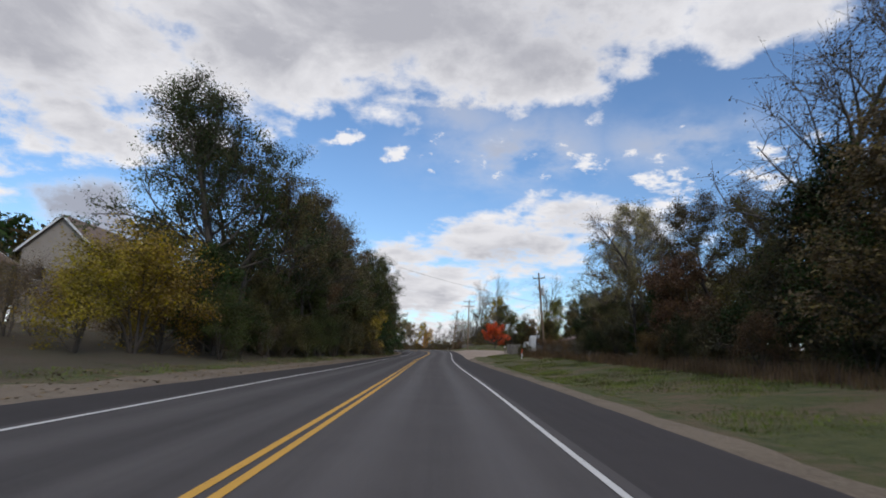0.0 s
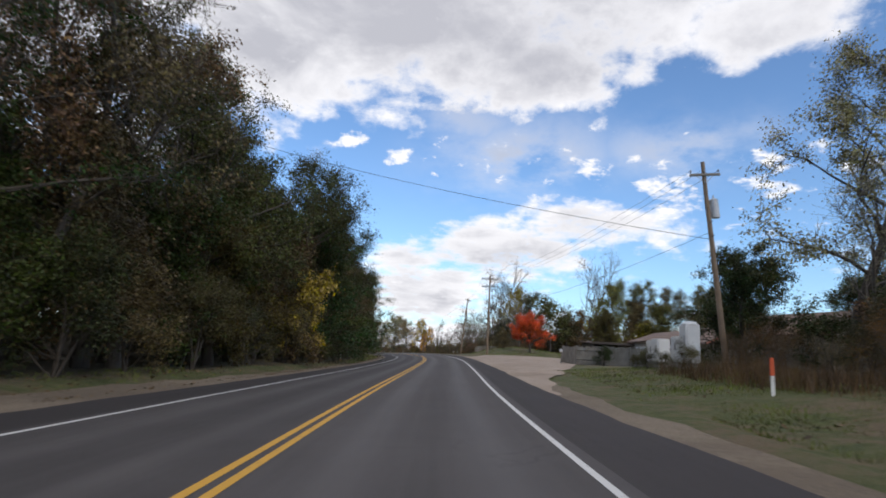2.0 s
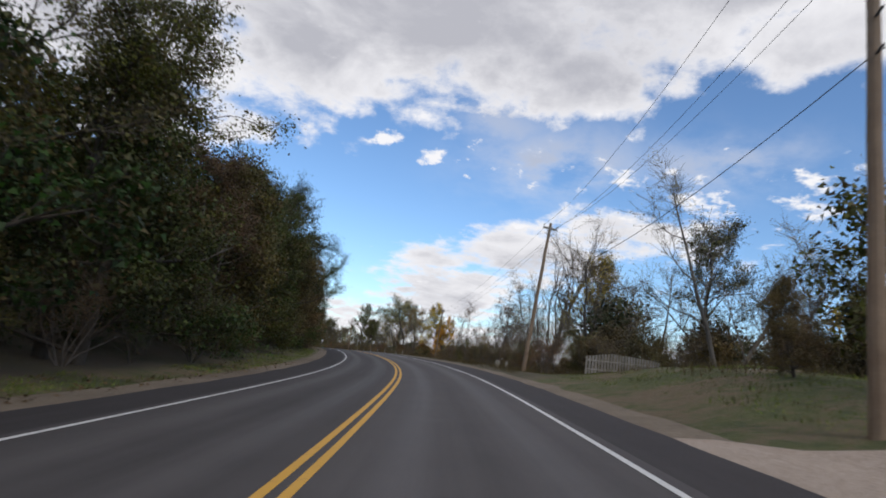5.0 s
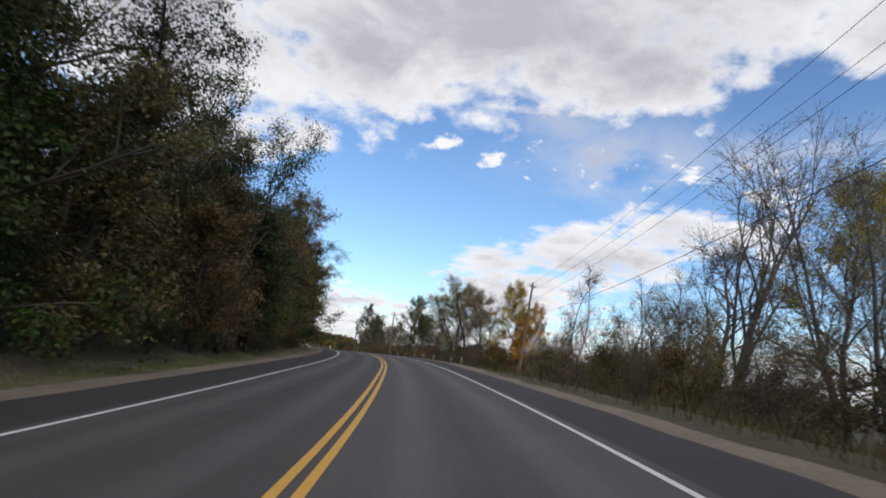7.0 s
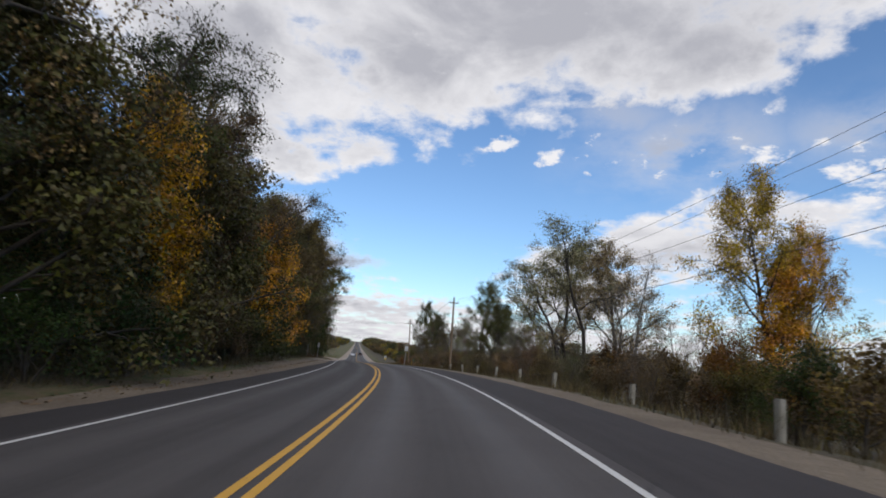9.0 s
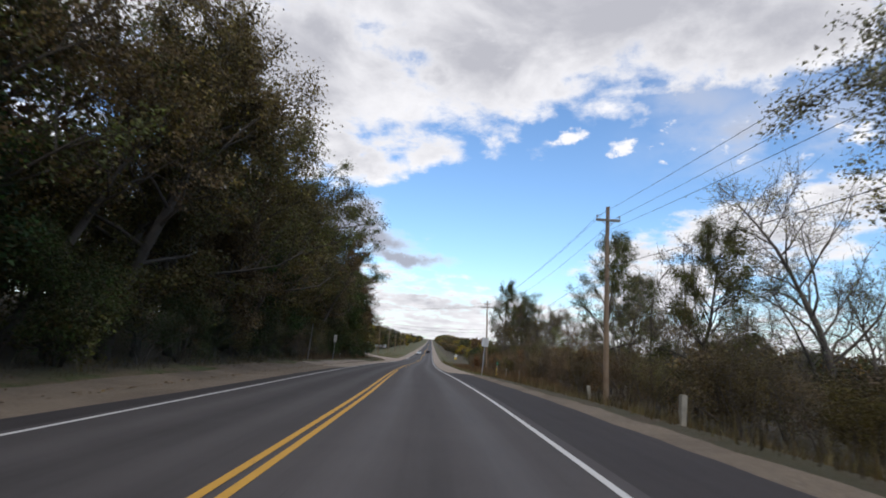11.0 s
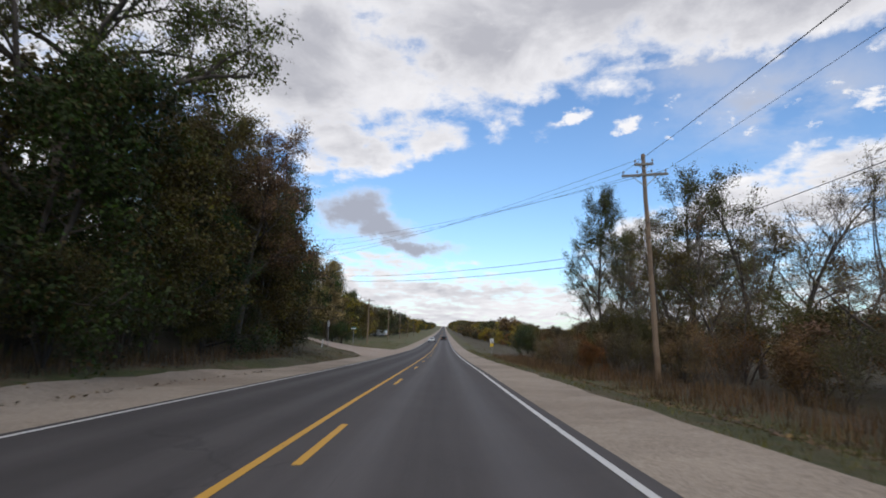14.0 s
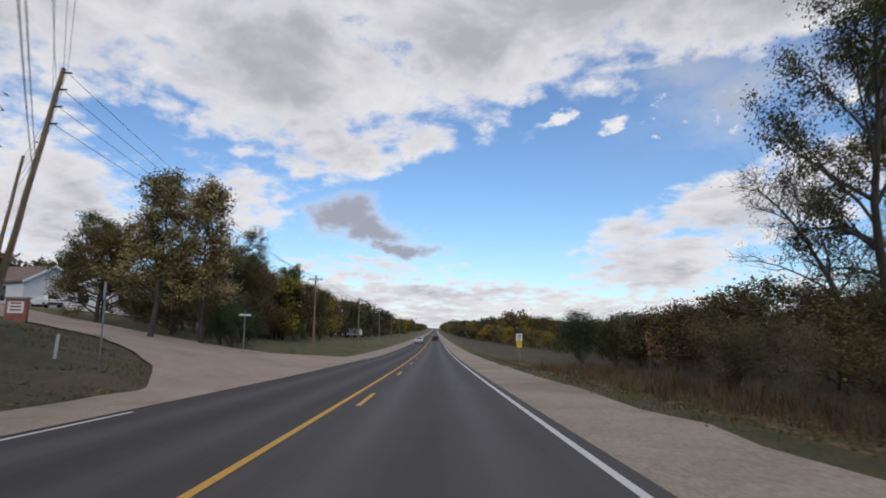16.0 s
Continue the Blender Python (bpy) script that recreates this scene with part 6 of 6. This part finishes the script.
porch()
house(96, 34, 20, 8, 9, 2.9, 4.9, SIDING_TAN, ROOFING, "low tan house with a shingle roof behind brush", (("s", -2, 1.0, 1.1, 1.1), ("s", 2, 1.0, 1.1, 1.1)))
house(428, -50, 70, 7, 8, 3.0, 5.0, SIDING_WHITE, ROOFING, "small white garage at the top of the side road", (("w", 0, 0.5, 2.4, 2.0),))
house(432, -41.5, 20, 9, 12, 2.6, 4.4, SIDING_WHITE, ROOFING, "white house behind the trees of the side road", (("s", -2.2, 1.0, 1.3, 1.2), ("s", 2.2, 1.0, 1.3, 1.2), ("e", 0, 1.0, 1.4, 1.2)))
house(497, -34, 10, 9, 12, 3.0, 5.0, SIDING_WHITE, ROOFING, "white house far along the straight road", (("s", 0, 1.0, 1.6, 1.2),))


def carport():
    ob = thing("carport", put(126.0, 30.9, -0.1, -5), "long dark open-fronted carport with a low flat roof", "carport")
    for i in range(5):
        part("post", box(-7 + i * 3.5 - 0.08, -2.6, -0.5, -7 + i * 3.5 + 0.08, -2.44, 2.2, 0.01), DARK_WOOD, ob)
    bm = poly([(-2.9, 2.2), (4.8, 2.6), (4.8, 2.75), (-2.9, 2.35)], 15.0, "x")
    bmesh.ops.translate(bm, verts=bm.verts, vec=(-7.5, 0, 0))
    part("roof", bm, ROOFING, ob)
    part("back_wall", box(-7.3, 4.3, -0.5, 7.3, 4.45, 2.5), DARK_WOOD, ob)
    for sx in (-1, 1):
        part("side_wall", box(sx * 7.2 - 0.07, -2.4, -0.5, sx * 7.2 + 0.07, 4.3, 2.25), DARK_WOOD, ob)
    part("fascia", box(-7.5, -2.95, 2.14, 7.5, -2.9, 2.42), DARK_WOOD, ob)


carport()


def fence():
    rnd = random.Random(3)
    ob = thing("board_fence", put(97.0, 19.0, 0, 0), "grey weathered wooden board fence across the yard's end", "fence")
    inv = ob.matrix_world.inverted()
    mesh = {}
    for v in range(5):
        bm = box(-0.072, -0.011, -0.2, 0.072, 0.011, 1.45 + 0.03 * v)
        me = bpy.data.meshes.new("board")
        bm.to_mesh(me)
        bm.free()
        me.materials.append(OLD_WOOD)
        mesh[v] = me
    spots = [(97.0, 16.4 + i * 0.153, 0.0) for i in range(105)] + [(98.2, 14.2 + i * 0.15, 0.0) for i in range(15)] + [(97.0 + i * 0.15, 16.4, 90.0) for i in range(9)] + [(98.2 + i * 0.15, 14.1, 90.0) for i in range(40)]
    for s, d, rz in spots:
        b = new("board", mesh[rnd.randrange(5)])
        b.parent = ob
        b.matrix_basis = inv @ put(s, d, 0.1, rz + rnd.uniform(-2, 2), rnd.uniform(-1.0, 1.0))
    for z in (0.45, 1.3):
        part("rail", rod(inv @ at(97.06, 16.4, z), inv @ at(97.06, 32.4, z), 0.045, sides=4), OLD_WOOD, ob)
        part("rail", rod(inv @ at(98.14, 14.1, z), inv @ at(98.14, 16.4, z), 0.045, sides=4), OLD_WOOD, ob)
    for d in (14.1, 16.35, 18.6, 20.9, 23.2, 25.5, 27.8, 30.1, 32.4):
        s = 98.25 if d < 16 else 96.95
        part("post", rod(inv @ at(s, d, -0.3), inv @ at(s, d, 1.72), 0.065, sides=6), OLD_WOOD, ob)


fence()


def cabinet(s, d, w, l, tall, label, cap=False, h=0.25):
    ob = thing("metal_cabinet", put(s, d, h, 8), label, "cabinet", "white cabinets on the bank")
    part("body", box(-w / 2, -l / 2, 0.0, w / 2, l / 2, tall, 0.04), WHITE_ENAMEL, ob)
    part("door", box(-w / 2 - 0.04, -l / 2 + 0.03, 0.08, -w / 2, l / 2 - 0.03, tall - 0.06, 0.015), WHITE_ENAMEL, ob)
    part("handle", box(-w / 2 - 0.09, -l / 2 + 0.1, tall * 0.45, -w / 2 - 0.04, -l / 2 + 0.14, tall * 0.7, 0.01), STEEL, ob)
    part("plinth", box(-w / 2 + 0.05, -l / 2 + 0.05, -0.3, w / 2 - 0.05, l / 2 - 0.05, 0.0), OLD_WOOD, ob)
    if cap:
        bm = rod((0, 0, tall), (0, 0, tall + 0.12), 0.36, 0.3, 14)
        part("lid", bm, WHITE_ENAMEL, ob, "rounded white lid")


cabinet(77.6, 13.8, 0.7, 0.72, 1.2, "white enamel cabinet standing on the grass bank")
cabinet(76.8, 13.8, 0.7, 0.76, 1.25, "white enamel cabinet standing on the grass bank")
cabinet(74.6, 14.0, 0.7, 0.62, 1.25, "white enamel cabinet with a dark grey side", h=0.25)
cabinet(73.9, 14.0, 0.7, 0.6, 1.2, "dull grey-white enamel cabinet on the bank", h=0.25)
cabinet(73.2, 13.9, 0.7, 0.66, 1.85, "tall white enamel cabinet with a rounded lid", True, h=0.25)
mb = thing("mailbox", put(101.0, 13.3, 0, -10), "white mailbox on a crooked wooden post", "mailbox")
part("post", rod((0, 0, -0.3), (0.06, 0, 1.05), 0.06, sides=6), OLD_WOOD, mb)
part("brace", rod((0.3, 0, 0.2), (0.05, 0, 0.9), 0.04, sides=6), OLD_WOOD, mb)
bm = box(-0.14, -0.28, 1.05, 0.14, 0.28, 1.2)
rod((0, -0.28, 1.2), (0, 0.28, 1.2), 0.14, sides=14, bm=bm)
part("box", bm, WHITE_ENAMEL, mb)
plant("shrub_a", 96.2, 16.0, 0.17, DEEP, "small round dark bush before the fence", "bush", "bush", wide=1.3)


def yard_sign():
    ob = thing("entrance_sign", put(389.5, -23.2, 0.1, 20), "red brick entrance sign with a white panel on the bank", "sign")
    part("base", box(-0.55, -0.25, -0.4, 0.55, 0.25, 1.15, 0.02), BRICK_RED, ob)
    part("cap", box(-0.62, -0.32, 1.15, 0.62, 0.32, 1.26, 0.02), CONCRETE, ob)
    p = part("panel", box(-0.4, -0.28, 0.3, 0.4, -0.25, 1.0, 0.01), TRIM_WHITE, ob, "white panel with unreadable bars")
    for z in (0.9, 0.7, 0.5):
        part("bar", box(-0.28, -0.29, z - 0.05, 0.28, -0.279, z + 0.05), BRICK_RED, p)


yard_sign()


# ---- vehicles ----
def vehicle(s, d, rz, kind, paint, label, h=0.0):
    ob = thing("car" if kind != "van" else "van", put(s, d, h, rz), label, "car" if kind != "van" else "van")
    if kind == "pickup":
        prof = [(-2.6, 0.45), (2.5, 0.45), (2.6, 0.75), (2.5, 1.05), (1.35, 1.15), (0.75, 1.72), (-0.55, 1.75), (-0.7, 1.12), (-2.6, 1.1)]
        glass = [(1.2, 1.16), (0.72, 1.64), (-0.48, 1.67), (-0.58, 1.16)]
    elif kind == "van":
        prof = [(-2.7, 0.4), (2.5, 0.4), (2.6, 0.9), (2.0, 1.2), (1.4, 2.1), (-2.6, 2.2), (-2.75, 1.2)]
        glass = [(1.85, 1.25), (1.38, 1.95), (0.3, 1.98), (0.3, 1.25)]
    else:
        prof = [(-2.25, 0.35), (2.2, 0.35), (2.3, 0.62), (2.15, 0.85), (1.05, 0.98), (0.4, 1.42), (-1.05, 1.46), (-1.75, 1.02), (-2.25, 0.95)]
        glass = [(0.95, 1.0), (0.38, 1.35), (-1.0, 1.39), (-1.55, 1.02)]
    w = 0.9
    bm = poly(prof, 2 * w, "x")
    bmesh.ops.translate(bm, verts=bm.verts, vec=(-w, 0, 0))
    for v in bm.verts:
        if v.co.z > 1.1:
            v.co.x *= 0.84
    bmesh.ops.bevel(bm, geom=list(bm.edges), offset=0.05, segments=2, affect="EDGES")
    part("body", bm, paint, ob)
    bm = poly(glass, 2 * w * 0.86 + 0.03, "x")
    bmesh.ops.translate(bm, verts=bm.verts, vec=(-w * 0.86 - 0.015, 0, 0))
    part("side_window", bm, GLASS_DARK, ob)
    top = max(p[1] for p in prof)
    for end, y in ((1, prof[4][0] - 0.25), (-1, prof[-2][0] if kind == "car" else prof[-3][0])):
        part("windscreen", box(-0.62, y - 0.04, top * 0.72, 0.62, y + 0.04, top * 0.93), GLASS_DARK, ob)
    for yy in (1.45, -1.45):
        for sx in (-1, 1):
            wh = part("wheel", rod((sx * 0.72, yy, 0.33), (sx * 0.93, yy, 0.33), 0.33, sides=18), RUBBER, ob)
            part("rim", rod((sx * 0.925, yy, 0.33), (sx * 0.94, yy, 0.33), 0.2, sides=14), STEEL, wh)
    y1, y0 = max(p[0] for p in prof), min(p[0] for p in prof)
    for sx in (-1, 1):
        part("headlight", box(sx * 0.66 - 0.16, y1 - 0.08, 0.66, sx * 0.66 + 0.16, y1 + 0.012, 0.82, 0.02), TRIM_WHITE, ob)
        part("tail_light", box(sx * 0.72 - 0.12, y0 - 0.012, 0.72, sx * 0.72 + 0.12, y0 + 0.06, 0.92, 0.02), RED_PLASTIC, ob)
    part("bumper", box(-0.86, y0 - 0.05, 0.42, 0.86, y0 + 0.05, 0.6, 0.03), DARK_METAL if kind != "pickup" else STEEL, ob)
    return ob


vehicle(127.6, 25.2, 176, "pickup", CAR_WHITE, "white pickup truck parked under the carport")
vehicle(520, 1.9, 0, "car", CAR_DARK, "dark car driving far down the straight road")
vehicle(492, -1.9, 180, "car", CAR_SILVER, "silver car on the oncoming lane far down the road")
vehicle(505, -20, 70, "van", CAR_WHITE, "white van parked on a lawn far off")
vehicle(512, -23, 80, "van", CAR_WHITE, "white van parked on a lawn far off")
vehicle(424, -45, 60, "car", CAR_WHITE, "white car parked at the top of the side road")


# ---- side road, on the left ----
def side_span(d):
    """Middle station and half-width of the side road at a distance from the main road."""
    e = math.exp(-max(0.0, -d - 4.0) / 4)
    return 388.5 + 0.45 * max(0.0, -d - 8) + 5 * e, 5.3 + 26 * e


def side_road():
    verts, faces = [], []
    n, c = 44, 10
    for i in range(n + 1):
        u = i / n
        d = -3.9 - u * 62
        mid, half = side_span(d)
        for j in range(c + 1):
            v = -1 + 2 * j / c
            s = mid + v * (half + 0.3 * noise.noise((i * 0.7, v, 2.0)))
            verts.append(at(s, d, 0.03 if d < -7 else 0.012))
    for i in range(n):
        for j in range(c):
            q = i * (c + 1) + j
            faces.append((q, q + c + 1, q + c + 2, q + 1))
    ob = new("side_road", mesh_from("side_road", verts, faces, LOT, True))
    tagged(ob, "pale gravel side road climbing away from the main road", "side road", kind="structure")


side_road()


# ---- grass, weeds and fallen leaves ----
def tufts(name, count, patches, tall, width, colour, label, seed, mat=None, bend=0.35):
    """Blades as narrow bent triangles; patches: (s0, s1, d0, d1, share)."""
    r = np.random.RandomState(seed)
    total = sum(p[4] for p in patches)
    out = []
    for s0, s1, d0, d1, share in patches:
        n = int(count * share / total)
        ss, dd = r.uniform(s0, s1, n), r.uniform(d0, d1, n)
        clump = np.array([noise.noise((a * 0.6, b * 0.6, 7.0)) for a, b in zip(ss, dd)])
        keep = clump + r.uniform(-0.5, 0.5, n) > -0.25
        for a, b in zip(np.round(ss[keep] * 10) / 10, dd[keep]):
            if b < -3.9 and abs(a - side_span(b)[0]) < side_span(b)[1] + 0.1:
                continue
            p = at(a, b, -0.03)
            h = tall * r.uniform(0.4, 1.2) * max(0.2, 0.75 + 0.9 * noise.noise((a * 0.35, b * 0.5, 2.0)))
            az = r.uniform(0, 6.28)
            w = width * r.uniform(0.6, 1.3)
            lx, ly = r.normal(0, bend * h, 2)
            ca, sa = math.cos(az) * w, math.sin(az) * w
            out.append(((p.x - ca, p.y - sa, p.z), (p.x + ca, p.y + sa, p.z), (p.x + lx, p.y + ly, p.z + h)))
    ob = new(name, tris(name, np.array(out).reshape(-1, 3), len(out), mat or BLADE))
    ob.color = (*colour, 1)
    tagged(ob, label, "grass" if "grass" in name else "weeds", kind="stuff")


tufts("verge_grass", 120000, ((0, 62, 7.7, 14.5, 10), (62, 80, 8.5, 14.5, 1.2), (116, 146, 8.0, 20, 2.5), (150, 196, -13, -7.2, 2.2), (8, 70, -10, -7.5, 1.0), (100, 150, -9, -6.9, 1.0)), 0.14, 0.014, (0.15, 0.175, 0.042), "short patchy green verge grass", 1)
tufts("shoulder_grass", 52000, ((292, 420, 6.05, 11.5, 7), (400, 470, -13, -6.8, 2), (420, 520, 7.2, 15, 2)), 0.16, 0.012, (0.13, 0.115, 0.045), "rough yellow-green verge grass", 2)
tufts("island_grass", 20000, ((350, 388, -20, -6.6, 5), (290, 345, 7.2, 10, 1)), 0.22, 0.012, (0.115, 0.095, 0.045), "rough olive and brown weedy grass", 12)
tufts("tall_weeds", 54000, ((278, 300, 7.3, 11, 1.5), (4, 56, 13.6, 18.5, 6), (54, 72, 11.8, 16.5, 2), (290, 400, 9.0, 13.8, 7), (296, 352, -11, -8.3, 2)), 0.85, 0.014, (0.15, 0.092, 0.055), "tall dry reddish-brown weeds", 3, bend=0.18)
tufts("bank_weeds", 30000, ((146, 292, 6.9, 13, 8), (130, 150, 10, 16, 1), (200, 296, -10.5, -8.2, 2)), 0.6, 0.014, (0.11, 0.085, 0.045), "dry brown weeds on the bank", 4, bend=0.25)


def fallen_leaves(count, patches, seed):
    r = np.random.RandomState(seed)
    out = []
    total = sum(p[4] for p in patches)
    for s0, s1, d0, d1, share in patches:
        for _ in range(int(count * share / total)):
            s, d = round(r.uniform(s0, s1), 1), r.uniform(d0, d1)
            p = np.array(at(s, d, 0.012))
            a = r.uniform(0, 6.28)
            k = r.uniform(0.035, 0.08)
            u, v = np.array((math.cos(a), math.sin(a), r.normal(0, 0.25))) * k, np.array((-math.sin(a), math.cos(a), r.normal(0, 0.25))) * k * 0.6
            out += [p - u, p - v, p + u, p + v]
    ob = new("fallen_leaves", quads("fallen_leaves", np.array(out), len(out) // 4, LEAF))
    ob.color = (0.15, 0.095, 0.055, 1)
    tagged(ob, "scattered brown and tan fallen leaves", "leaves", kind="stuff")


fallen_leaves(24000, ((0, 150, -9, -6.0, 3), (200, 340, -9.5, -6.0, 3), (300, 385, 6.7, 11, 6), (20, 75, 8, 14, 1), (355, 376, -14, -6.5, 1)), 5)


# ---- the yard by the first bend, small things ----
post = sign("yard_sign", 75.75, 14.9, 2.35, 0.5, 0.45, SIGN_BACK, "small square grey sign on a dark wooden post", post=DARK_WOOD, post_r=0.07)
for s, d, k in ((78.5, 13.0, 0.10), (76.0, 12.8, 0.12), (73.8, 12.9, 0.11), (71.5, 13.2, 0.15)):
    plant("shrub_b", s, d, k, OLIVE, "low weedy bush on the bank below the cabinets", "bush", "bush", group="weeds below the cabinets")


def low_fence():
    ob = thing("picket_fence", put(141, 10.2, 0, 0), "low pale slatted fence half hidden in brush", "fence")
    inv = ob.matrix_world.inverted()
    me = bpy.data.meshes.new("slat")
    bm = box(-0.05, -0.012, 0.05, 0.05, 0.012, 0.95)
    bm.to_mesh(me)
    bm.free()
    me.materials.append(OLD_WOOD)
    for i in range(26):
        b = new("slat", me)
        b.parent = ob
        b.matrix_basis = inv @ put(141 + i * 0.1, 9.4 + i * 0.2, 0.0, 0)
    for z in (0.3, 0.75):
        part("rail", rod(inv @ at(141, 9.4, z), inv @ at(143.6, 14.6, z), 0.035, sides=4), OLD_WOOD, ob)


low_fence()
